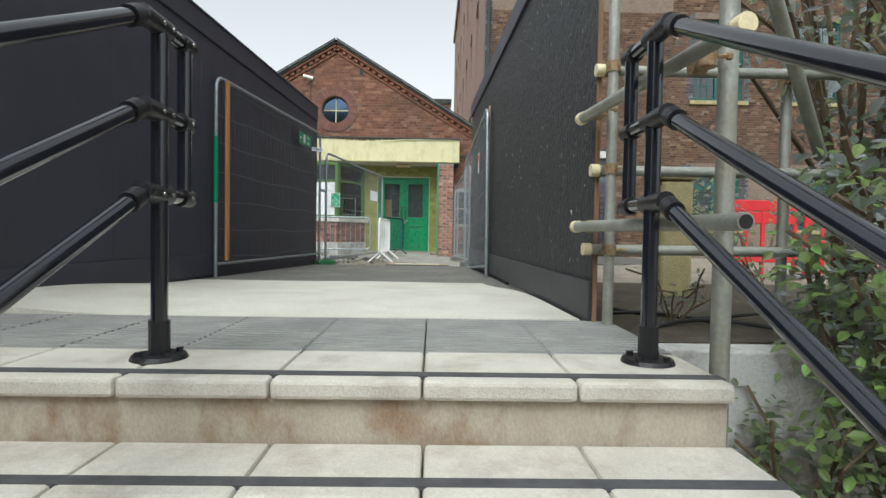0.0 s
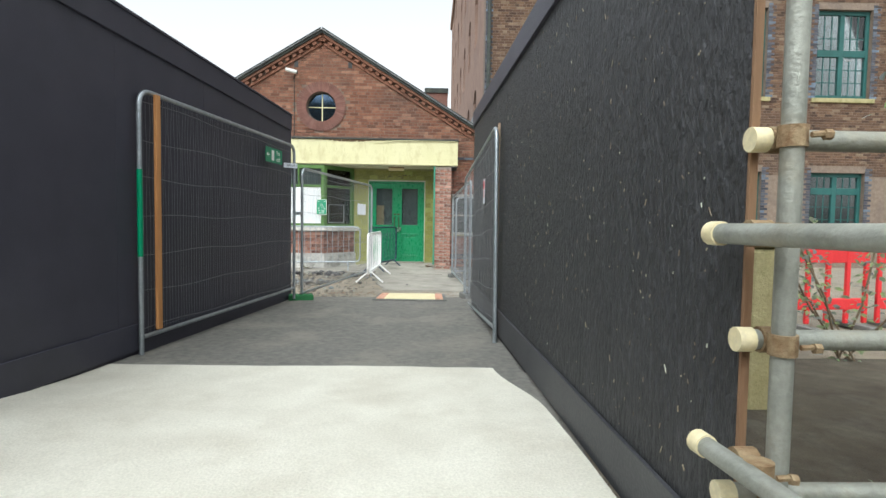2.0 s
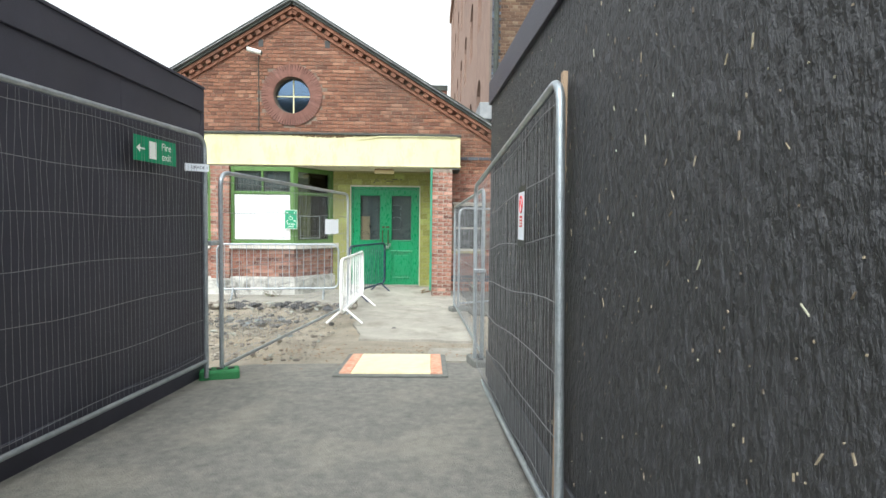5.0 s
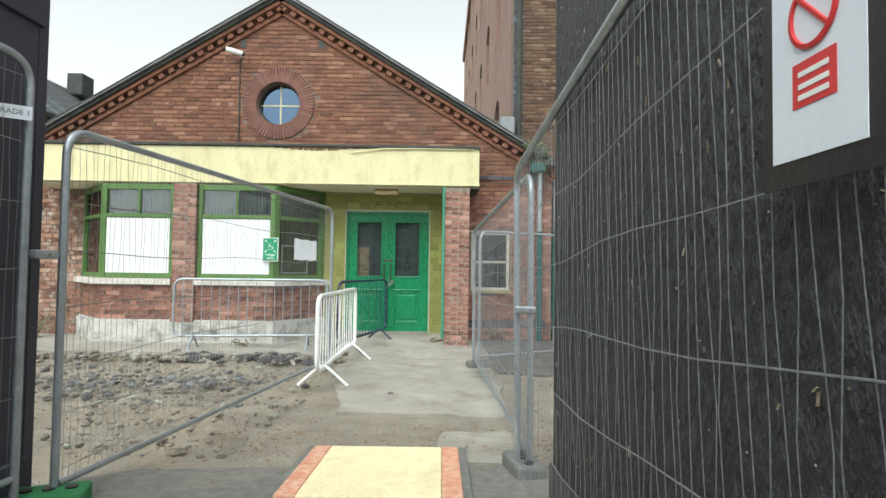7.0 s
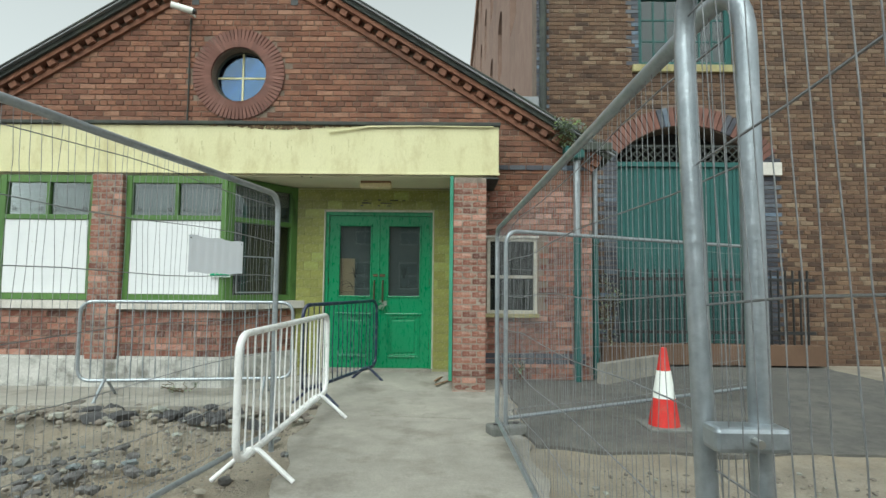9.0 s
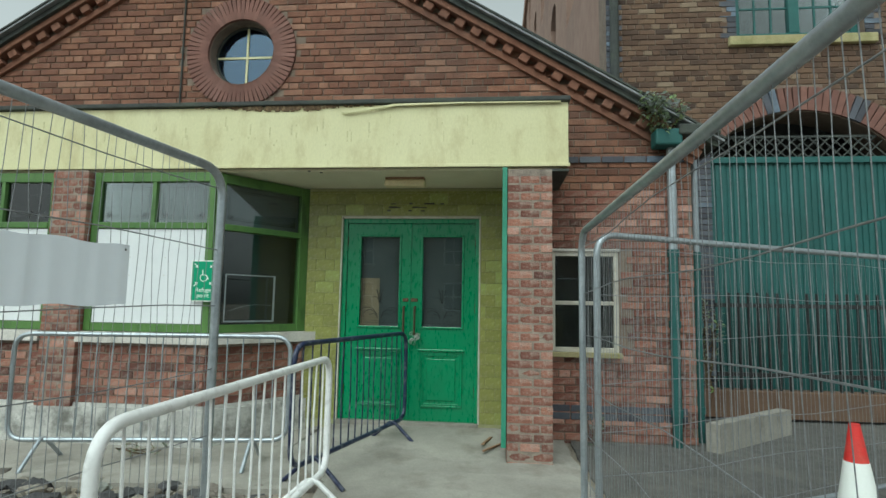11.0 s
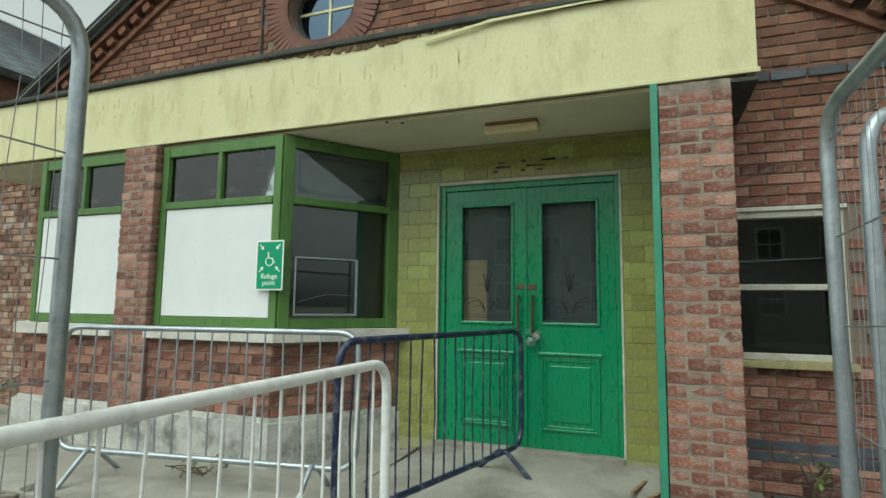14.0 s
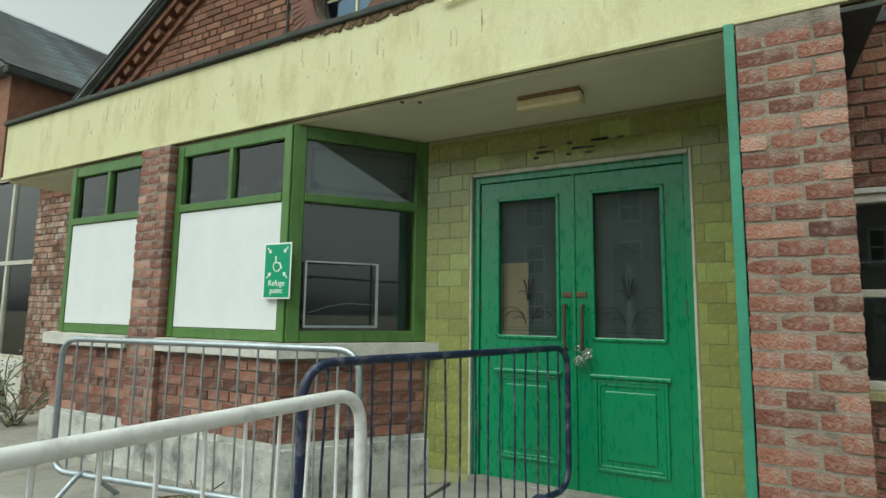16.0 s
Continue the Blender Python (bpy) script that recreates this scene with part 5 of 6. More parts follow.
def build_left_house():
    h = structure(empty("house_slate"), "old brick outbuilding with a grey slate roof", "house")
    part("wall", box(-15.6, -9.45, 17.6, 42, -0.3, 4.5), "brick_all", h)
    for k in range(28):
        z0, z1 = 4.57 + 2.25 * k / 28, 4.57 + 2.25 * (k + 1) / 28
        x0, x1 = -9.25 - 3.2 * k / 28, -9.25 - 3.2 * (k + 1) / 28
        bm = bmesh.new()
        y = 15.8 - (0.15 if k % 2 else 0)
        while y < 34:
            vs = [bm.verts.new(p) for p in ((x0 + 0.02, y, z0 + 0.012), (x0 + 0.02, y + 0.29, z0 + 0.012), (x1, y + 0.29, z1 + 0.004), (x1, y, z1 + 0.004))]
            bm.faces.new(vs[::-1])
            y += 0.3
        part("slate_course", bm, "slate", h)
    bm = bmesh.new()
    v = [bm.verts.new(p) for p in ((-9.25, 15.8, 4.54), (-9.25, 42, 4.54), (-12.45, 42, 6.79), (-12.45, 15.8, 6.79), (-15.7, 15.8, 4.54), (-15.7, 42, 4.54))]
    for f in ((0, 1, 2, 3), (3, 2, 5, 4), (0, 3, 4), (1, 5, 2), (0, 4, 5, 1)):
        bm.faces.new([v[k] for k in f])
    bmesh.ops.recalc_face_normals(bm, faces=bm.faces[:])
    part("roof", bm, "slate", h)
    part("upper_wall", box(-15.6, -9.46, 15.98, 17.598, 2.92, 4.5), "brick_all", h)
    part("gutter", box(-9.3, -9.15, 15.8, 42, 4.42, 4.53, 0.02), "felt", h)
    part("roof_vent", box(-12.0, -11.5, 23.5, 24.1, 6.4, 7.1, 0.03), "felt", h)
    g = structure(empty("glasshouse"), "white-framed lean-to glazing beside the building", "glasshouse")
    part("wall", box(-11.5, EAVE_L - 0.05, 16.0, 16.2, -0.3, 0.3), "sill", g)
    for x in (-11.4, -10.3, -9.2, -8.1):
        part("post", box(x, x + 0.06, 16.05, 16.12, 0.3, 2.9, 0.004), "white_paint", g)
    for z in (0.3, 1.6, 2.85):
        part("rail", box(-11.4, -7.82, 16.04, 16.049, z, z + 0.06, 0.002), "white_paint", g)
    part("pane", box(-11.4, -7.82, 16.08, 16.084, 0.3, 2.9), "glass", g)
    part("blue_board", box(-11.4, -9.6, 15.95, 15.97, 0.3, 0.62, 0.004), "glass_blue_board", g, "blue board")
    part("backing", box(-11.4, -7.8, 16.8, 16.9, -0.2, 2.9), "dark_etch", g)


build_left_house()


# ---------------------------------------------------------------- mesh fence panels
WIRE_SET = []


def wire_meshes(h):
    if not WIRE_SET:
        rnd = random.Random(31)
        for k in range(6):
            ph, am = rnd.uniform(0, 6), rnd.uniform(0.002, 0.008)
            pts = [(am * math.sin(ph + i * 1.9) + rnd.uniform(-0.0015, 0.0015), am * 0.8 * math.cos(ph + i * 1.3), h * i / 9) for i in range(10)]
            bm = tube(bmesh.new(), pts, 0.00105, 4, caps=False)
            me = bpy.data.meshes.new("wire")
            bm.to_mesh(me)
            bm.free()
            me.materials.append(M["wire"])
            WIRE_SET.append(me)
    return WIRE_SET


def fence_panel(a, b, z0, label, height=1.95, lean=0.0, step=0.04, fall=0.0):
    """A site fence panel from plan point a to b, feet at z0."""
    a, b = Vector((*a, 0)), Vector((*b, 0))
    L = (b - a).length
    h = math.degrees(math.atan2((b - a).y, (b - a).x))
    f = tagged(empty("mesh_fence_panel", pose(a.x, a.y, z0, lean, fall, h)), label, "fence", group="site fence panels")
    r = 0.0185
    fr = rounded([(0, 0, 0), (0, 0, height), (L, 0, height), (L, 0, 0)], 0.13, 7)
    part("frame", tb(fr, r, 12), "galv", f, smooth=True)
    part("bottom_rail", tb([(0.02, 0, 0.14), (L - 0.02, 0, 0.14)], r * 0.9, 12), "galv", f, smooth=True)
    H = height - 0.16
    ms = wire_meshes(1.77)
    n = int(L / step)
    rnd = random.Random(int(L * 1000 + a.x * 77))
    for i in range(1, n):
        ob = new("wire", ms[rnd.randrange(6)])
        ob.parent = f
        ob.location = (L * i / n, 0.0, 0.15)
        ob.scale = (1, 1, H / 1.78)
    for k in range(7):
        z = 0.2 + (H - 0.12) * k / 6
        pts = [(L * i / 12, 0.006 * math.sin(i * 1.7 + k) - 0.004, z + 0.012 * math.sin(i * 1.1 + 2 * k)) for i in range(13)]
        part("horizontal_wire", tb(pts, 0.0022, 5), "wire", f)
    return f


def clamp(x, y, z, heading=0):
    c = tagged(empty("fence_clamp", pose(x, y, z, 0, 0, heading)), "galvanised clip joining two fence posts", "clamp")
    part("band", box(-0.06, 0.06, -0.026, 0.026, -0.02, 0.02, 0.008), "galv", c)
    part("bolt", tb([(0, -0.045, 0), (0, 0.045, 0)], 0.007, 8), "steel", c)


def block(x, y, heading, material, label):
    f = tagged(empty("rubber_block", pose(x, y, gz(x, y) - 0.01, 0, 0, heading)), label, "block")
    bm = box(-0.16, 0.16, -0.085, 0.085, 0, 0.09, 0.02)
    part("block", bm, material, f)
    for k in (-0.09, 0.0, 0.09):
        part("socket", tb([(k, 0, 0.085), (k, 0, 0.098)], 0.027, 12), "fitting", f)


fence_panel((-2.145, 5.5), (-1.765, 8.58), -0.07, "galvanised mesh fence panel standing before the black hoarding", 1.985)
fence_panel((-1.7, 8.74), (-1.15, 12.3), -0.16, "galvanised mesh fence panel angled across the rubble", 1.81)
fence_panel((0.588, 6.07), (0.53, 9.3), -0.085, "galvanised mesh fence panel standing before the strand-board hoarding", 1.91, fall=3.9)
fence_panel((0.6, 9.3), (0.5, 13.1), -0.17, "galvanised mesh fence panel beside the concrete path", 1.74, fall=1.1)
fence_panel((0.57, 13.08), (3.55, 14.7), -0.235, "galvanised mesh fence panel before the teal gate", 1.72)
clamp(-1.73, 8.66, 1.05, 80)
clamp(0.565, 9.3, 0.78, 0)
block(-1.71, 8.72, 20, "green_block", "green plastic fence foot on asphalt")
block(0.57, 9.34, 100, "rubber", "grey fence foot block on the path")
block(0.58, 13.12, 20, "rubber", "grey fence foot block on concrete")


# ---------------------------------------------------------------- crowd barriers
def barrier(a, b, material, label, rails=0.05, height=1.06, foot=0.0, bars=17):
    a, b = Vector((*a, 0)), Vector((*b, 0))
    L = (b - a).length
    h = math.degrees(math.atan2((b - a).y, (b - a).x))
    f = tagged(empty("crowd_barrier", pose(a.x, a.y, G - 0.005, 0, 0, h)), label, "barrier", group="crowd barriers")
    z0 = 0.2
    loop = rounded([(L / 2, 0, z0), (0, 0, z0), (0, 0, height), (L, 0, height), (L, 0, z0), (L / 2, 0, z0)], 0.14, 7)
    part("frame", tb(loop, 0.0225 if material == "barrier_white" else 0.019, 12), material, f, smooth=True)
    rnd = random.Random(int(L * 991))
    for i in range(1, bars):
        x = L * i / bars
        k = rnd.uniform(-0.012, 0.012)
        part("bar", tb([(x, 0, z0), (x + k, rnd.uniform(-0.01, 0.01), 0.6), (x, 0, height)], 0.006, 6), material, f)
    for x in (0.28, L - 0.28):
        part("foot", tb(rounded([(x, -0.26, 0.012), (x, -0.03, z0 + 0.01), (x, 0.03, z0 + 0.01), (x, 0.26, 0.012)], 0.05), 0.016, 10), material, f, smooth=True)
    return f


barrier((-1.14, 11.62), (-1.11, 13.83), "barrier_white", "white-painted steel crowd barrier with scuffed paint", height=0.945)
barrier((-1.345, 13.78), (-0.86, 15.58), "barrier_navy", "navy blue steel crowd barrier chained to the doors", height=1.035)
barrier((-3.83, 14.2), (-1.66, 14.54), "galv", "bare galvanised crowd barrier before the bay window", height=1.035)


# ---------------------------------------------------------------- cone, ramp board
def build_cone():
    c = tagged(empty("traffic_cone", pose(2.05, 13.4, G)), "red and white traffic cone on a black base", "cone")
    c.location = (2.02, 13.4, G - 0.015)
    c.scale = (0.88, 0.88, 0.92)
    part("base", box(-0.22, 0.22, -0.22, 0.22, 0, 0.04, 0.012), "rubber", c)
    def band(z0, z1, m, o=0.0):
        r = lambda z: 0.16 - 0.13 * (z / 0.78) + o
        bm = bmesh.new()
        bmesh.ops.create_cone(bm, cap_ends=True, segments=28, radius1=r(z0), radius2=r(z1), depth=z1 - z0, matrix=Matrix.Translation((0, 0, (z0 + z1) / 2)))
        return part("sleeve" if o else "cone_body", bm, m, c, smooth=True)
    band(0.04, 0.78, "cone_red")
    band(0.3, 0.56, "sign_white", 0.003)


build_cone()


def build_ramp():
    r = tagged(empty("ramp_board", pose(-0.25, 9.25, gz(0, 9.28) + 0.012, -3.4, 0, 0)), "cream trench board with worn red edges on the path", "board")
    part("board", box(-0.35, 0.35, -0.45, 0.45, 0.0, 0.03, 0.006), "mat_cream", r)
    part("edge", box(-0.455, -0.351, -0.45, 0.45, 0.0, 0.031, 0.006), "mat_red", r, "worn red edge strip")
    part("edge", box(0.351, 0.455, -0.45, 0.45, 0.0, 0.031, 0.006), "mat_red", r, "worn red edge strip")
    part("rim", box(-0.505, 0.505, -0.51, 0.51, -0.004, 0.015, 0.006), "rubber", r, "black rubber rim")


build_ramp()


# ---------------------------------------------------------------- handrails
def handrail(x, y, zs, loop, label):
    f = tagged(empty("handrail", pose(x, y, 0)), label, "handrail", group="handrails")
    r = 0.0238
    part("post", tb([(0, 0, 0.012), (0, 0, zs[0] - 0.02)], 0.0255, 14), "rail", f, smooth=True)
    flange = part("flange", turned(bm_disc(0.085, 0.014), pose(0, 0, 0.008)), "fitting", f)
    part("socket", tb([(0, 0, 0.0), (0, 0, 0.12)], 0.032, 14), "fitting", f)
    for k in range(4):
        part("bolt", tb([(0.062 * math.cos(k * 1.57 + 0.78), 0.062 * math.sin(k * 1.57 + 0.78), 0.012), (0.062 * math.cos(k * 1.57 + 0.78), 0.062 * math.sin(k * 1.57 + 0.78), 0.028)], 0.011, 6), "fitting", flange)
    part("loop_post", tb([(0.0, loop, zs[2] + 0.02), (0.0, loop, zs[0] - 0.03)], r, 12), "rail", f, smooth=True)
    for k, z in enumerate(zs):
        bend = -0.1
        slope = 0.475
        far = 1.75
        pts = [(0, loop, z), (0, bend, z), (0, bend - far, z - slope * far)]
        if k != 1:
            s = -1 if k == 0 else 1
            pts = [(0, loop, z + s * 0.06)] + pts
            pts = rounded(pts, 0.05)
        else:
            pts = rounded(pts, 0.05)
        part("rail", tb(pts, r, 14), "rail", f, smooth=True)
        for yy, ln in ((0, 0.05), (loop, 0.035), (bend + 0.02, 0.03)):
            part("fitting", tb([(0, yy - ln, z), (0, yy + ln, z)], 0.031, 14), "fitting", f, smooth=True)
        d = Vector((0, -1, -slope)).normalized()
        c = Vector((0, bend, z)) + d * 0.03
        part("fitting", tb([c, c + d * 0.05], 0.031, 14), "fitting", f, smooth=True)
        for yy in (0.028, -0.03, loop):
            part("grub_screw", tb([(0.02, yy, z), (0.034, yy, z)], 0.007, 8), "steel", f)
    return f


def bm_disc(r, h):
    bm = bmesh.new()
    bmesh.ops.create_cone(bm, cap_ends=True, segments=28, radius1=r, radius2=r * 0.93, depth=h)
    return bm


handrail(0.7, 1.82, (1.05, 0.78, 0.515), 0.21, "black tubular steel handrail beside the steps")
handrail(-0.858, 1.8, (1.035, 0.768, 0.515), 0.17, "black tubular steel handrail beside the steps")


# ---------------------------------------------------------------- scaffold beside the steps
def cap_end(parent, p, d, r=0.029):
    d = Vector(d).normalized()
    p = Vector(p)
    part("end_cap", tb([p - d * 0.004, p + d * 0.035], r, 14), "cap", parent, "cream plastic end cap", smooth=True)


def coupler(parent, p):
    x, y, z = p
    bm = tb([(x, y, z - 0.024), (x, y, z + 0.024)], 0.031, 12)
    tube(bm, [(x - 0.024, y + 0.055, z), (x + 0.024, y + 0.055, z)], 0.031, 12)
    bx(bm, x - 0.018, x + 0.018, y - 0.02, y + 0.06, z - 0.016, z + 0.016, 0.004)
    tube(bm, [(x + 0.02, y - 0.032, z), (x + 0.062, y - 0.036, z + 0.004)], 0.007, 6)
    tube(bm, [(x + 0.045, y - 0.036, z), (x + 0.06, y - 0.037, z)], 0.012, 6)
    part("coupler", bm, "rust", parent, "rusty scaffold coupler")


def build_scaffold():
    s = tagged(empty("scaffold"), "grey scaffold tubes with cream end caps and rusty couplers", "scaffold")
    r = 0.0242
    px, py = 0.81, 2.575
    for x, y, z0, z1, w in ((px, py, -0.05, 4.5, r), (0.93, 1.81, -1.0, 4.0, 0.03), (1.72, 2.74, -0.1, 4.0, r)):
        part("standard", tb([(x, y, z0), (x, y, z1)], w, 14), "scaf", s, smooth=True)
    for z, x0, x1, y in ((1.18, 0.75, 3.6, 2.63), (0.715, 0.735, 3.6, 2.63), (0.345, 0.705, 3.6, 2.63)):
        tube_part = part("ledger", tb([(x0, y, z), (x1, y, z)], r, 14), "scaf", s, smooth=True)
        cap_end(tube_part, (x0, y, z), (1, 0, 0))
        coupler(s, (px, py - 0.0, z))
        coupler(s, (1.72, 2.69, z))
    # tubes running forward
    a, b = Vector((0.695, 2.68, 0.962)), Vector((0.81, 1.5, 0.97))
    part("brace", tb([a, b], r, 14), "scaf", s, smooth=True)
    cap_end(s, a, b - a)
    cap_end(s, b - (b - a).normalized() * 0.03, b - a)
    a, b = Vector((0.68, 2.68, 0.45)), Vector((0.795, 1.45, 0.45))
    part("transom_tube", tb([a, b], r, 14), "scaf", s, smooth=True)
    cap_end(s, a, b - a)
    # black disc paints the shade inside the open tube end
    part("tube_mouth", tb([b, b + (b - a).normalized() * 0.002], 0.019, 12), "cable", s)
    for z in (0.45, 0.966):
        coupler(s, (0.85, 1.79, z))
    coupler(s, (px - 0.07, py - 0.06, 0.965))
    coupler(s, (px - 0.08, py - 0.06, 0.45))
    a, b = Vector((1.0, 1.78, 1.32)), Vector((1.6, 2.32, 0.75))
    part("brace", tb([a, b], r, 14), "scaf", s, smooth=True)
    cap_end(s, a, b - a)


build_scaffold()


# ---------------------------------------------------------------- things behind the scaffold
def build_yard_things():
    p = tagged(empty("stone_post", pose(1.93, 4.5, -0.12)), "mossy yellowed stone gate post behind the scaffold", "post")
    part("shaft", box(-0.13, 0.13, -0.13, 0.13, 0, 0.98, 0.03), "moss", p)
    part("cap_stone", box(-0.15, 0.15, -0.15, 0.15, 0.981, 1.05, 0.02), "moss", p)
    for i, (x, y, h) in enumerate(((3.75, 7.0, 8), (4.85, 7.15, 5), (5.95, 7.25, 0))):
        b = tagged(empty("plastic_barrier", pose(x, y, -0.1, 0, 0, h)), "red plastic pedestrian barrier on the yard ground", "barrier", group="red barriers")
        part("top_rail", box(0, 1.0, -0.02, 0.02, 0.86, 1.0, 0.01), "red", b)
        part("board", box(0.04, 0.96, -0.012, 0.012, 0.7, 0.85, 0.008), "red", b)
        part("lower_rail", box(0, 1.0, -0.02, 0.02, 0.2, 0.32, 0.01), "red", b)
        for x0 in (0.0, 0.24, 0.48, 0.72, 0.95):
            part("upright", box(x0, x0 + 0.05, -0.018, 0.018, 0.05, 0.86, 0.008), "red", b)
        for x0 in (0.1, 0.8):
            part("foot", box(x0, x0 + 0.1, -0.25, 0.25, 0, 0.05, 0.01), "rubber", b)
    rnd = random.Random(17)
    for k in range(3):
        c = tagged(empty("cable"), "black cable lying on the soil", "cable")
        pts = [(1.0 + 0.2 * i + 0.05 * rnd.random(), 2.75 + 0.25 * k + 0.18 * math.sin(i * 0.9 + k), -0.07 + 0.05 * abs(math.sin(i * 0.7 + k))) for i in range(12)]
        part("cable_run", tb(rounded(pts, 0.08, 3), 0.011, 7), "cable", c, smooth=True)
    c = tagged(empty("cable"), "thin black cable hanging down the painted wall", "cable")
    part("cable_run", tb(rounded([(1.0, 2.29, -0.1), (1.03, 2.27, -0.4), (0.98, 2.28, -0.7), (1.05, 2.27, -1.0)], 0.1), 0.006, 6), "cable", c)


build_yard_things()


def leaf_mesh(name, count, place, size, parent, seed, material="leaf", droop=0.5):
    """A crown of folded leaves, joined."""
    rnd = random.Random(seed)
    vs, fs = [], []
    for _ in range(count):
        p = Vector(place(rnd))
        s = size * rnd.uniform(0.55, 1.25)
        m = Euler((rnd.uniform(-0.9, 0.5) - droop * 0.4, rnd.uniform(-0.7, 0.7), rnd.uniform(0, 6.3))).to_matrix()
        k = len(vs)
        for q in ((0, 0, 0), (0.28, 0.35, 0.09), (0.24, 0.7, 0.05), (0, 1.05, -0.06), (-0.24, 0.7, 0.05), (-0.28, 0.35, 0.09), (0, 0.5, 0)):
            vs.append(p + m @ (Vector(q) * s))
        fs += [(k, k + 1, k + 6), (k + 1, k + 2, k + 6), (k + 2, k + 3, k + 6), (k + 3, k + 4, k + 6), (k + 4, k + 5, k + 6), (k + 5, k, k + 6)]
    me = bpy.data.meshes.new(name)
    me.from_pydata(vs, [], fs)
    me.materials.append(M[material])
    ob = new(name, me)
    ob.parent, ob["kind"] = parent, "stuff"
    return ob


def shrub(x, y, z, stems, spread, height, leaves, size, label, seed, name="shrub", lean=(0, 0)):
    b = tagged(empty(name, pose(x, y, z)), label, "plant")
    rnd = random.Random(seed)
    lines = []
    for _ in range(stems):
        a = rnd.uniform(0, 6.3)
        e = Vector((math.cos(a) * spread * rnd.uniform(0.4, 1) + lean[0], math.sin(a) * spread * rnd.uniform(0.4, 1) + lean[1], height * rnd.uniform(0.55, 1)))
        pts = [Vector((rnd.gauss(0, 0.03), rnd.gauss(0, 0.03), 0))]
        for t in (0.35, 0.7, 1.0):
            pts.append(e * t + Vector((rnd.gauss(0, 0.05), rnd.gauss(0, 0.05), 0.15 * height * math.sin(t * 3.1))))
        lines.append(pts)
        part("stem", tb(pts, 0.004 + 0.004 * height, 5), "branch", b)

    def place(r):
        l = r.choice(lines)
        i = r.choice((0, 1, 1, 2, 2))
        t = r.random()
        q = l[i].lerp(l[i + 1], t)
        return q + Vector((r.gauss(0, 0.07), r.gauss(0, 0.07), r.gauss(0, 0.06))) * min(1.0, height)
    leaf_mesh("foliage", leaves, place, size, b, seed + 1)
    return b


def build_plants():
    shrub(1.75, 1.9, -0.95, 18, 0.55, 1.5, 2600, 0.06, "straggling green shrub growing beside the steps", 5)
    shrub(2.3, 2.1, -0.95, 16, 0.7, 2.6, 2400, 0.065, "tall leafy shrub with thin brown stems", 8, lean=(-0.25, 0.0))
    shrub(1.35, 2.05, -0.95, 9, 0.3, 0.8, 420, 0.055, "low green weeds below the painted wall", 13)
    shrub(2.2, 2.9, -0.1, 10, 0.6, 2.4, 700, 0.055, "thin overhanging branches with sparse leaves", 19, lean=(-0.2, -0.3))
    shrub(2.7, 2.3, -0.95, 16, 0.9, 3.1, 2600, 0.065, "overgrown leafy shrub with yellow-green leaves", 61, lean=(-0.3, -0.1))
    shrub(2.6, 3.4, -0.1, 12, 0.8, 2.7, 900, 0.055, "leafy sapling behind the scaffold tubes", 67, lean=(-0.5, -0.3))
    shrub(3.3, 5.6, -0.1, 6, 0.9, 1.2, 700, 0.055, "straggling green bush before the red barriers", 71)
    shrub(1.3, 3.0, -0.1, 7, 0.3, 0.35, 60, 0.04, "dead brown twigs and weeds on the soil", 23, name="weeds")
    shrub(1.68, YW - 0.2, 2.86, 9, 0.24, 0.4, 620, 0.05, "green weed growing out of the gutter", 29, name="gutter_weed")
    shrub(0.98, YW - 0.15, -0.24, 5, 0.1, 0.32, 40, 0.045, "small weed at the foot of the wall", 31, name="weeds")
    shrub(-6.6, 15.2, -0.24, 14, 0.5, 0.45, 300, 0.045, "green weeds at the wall foot", 37, name="weeds")
    shrub(-7.8, 15.6, -0.24, 12, 0.6, 0.7, 300, 0.05, "green weeds before the glazing", 41, name="weeds")
    shrub(2.65, 17.25, 0.12, 9, 0.25, 1.1, 260, 0.05, "ivy-like weed climbing the railing end", 43, name="weeds")
    shrub(-2.9, 14.62, -0.23, 8, 0.25, 0.12, 60, 0.03, "sparse moss and weeds on the paving", 47, name="weeds")


build_plants()


# ---------------------------------------------------------------- signs and papers
def flat(bm_list, root, m):
    for name, bm, material, label in bm_list:
        ob = part(name, turned(bm, m), material, root, label)


def arrow(bm, x, z, ang, s, y):
    m = Matrix.Translation((x, y, z)) @ Matrix.Rotation(ang, 4, "Y")
    k = bmesh.new()
    bx(k, -s, s * 0.4, -0.0006, 0, -s * 0.14, s * 0.14)
    for a in (0.8, -0.8):
        bx(k, 0, 0.001, -0.0006, 0, 0, 0.001)
    v = [k.verts.new(p) for p in ((s, -0.0006, 0), (0.1 * s, -0.0006, 0.62 * s), (0.1 * s, -0.0006, -0.62 * s))]
    k.faces.new(v)
    me = bpy.data.meshes.new("t")
    turned(k, m)
    k.to_mesh(me)
    k.free()
    bm.from_mesh(me)
    bpy.data.meshes.remove(me)


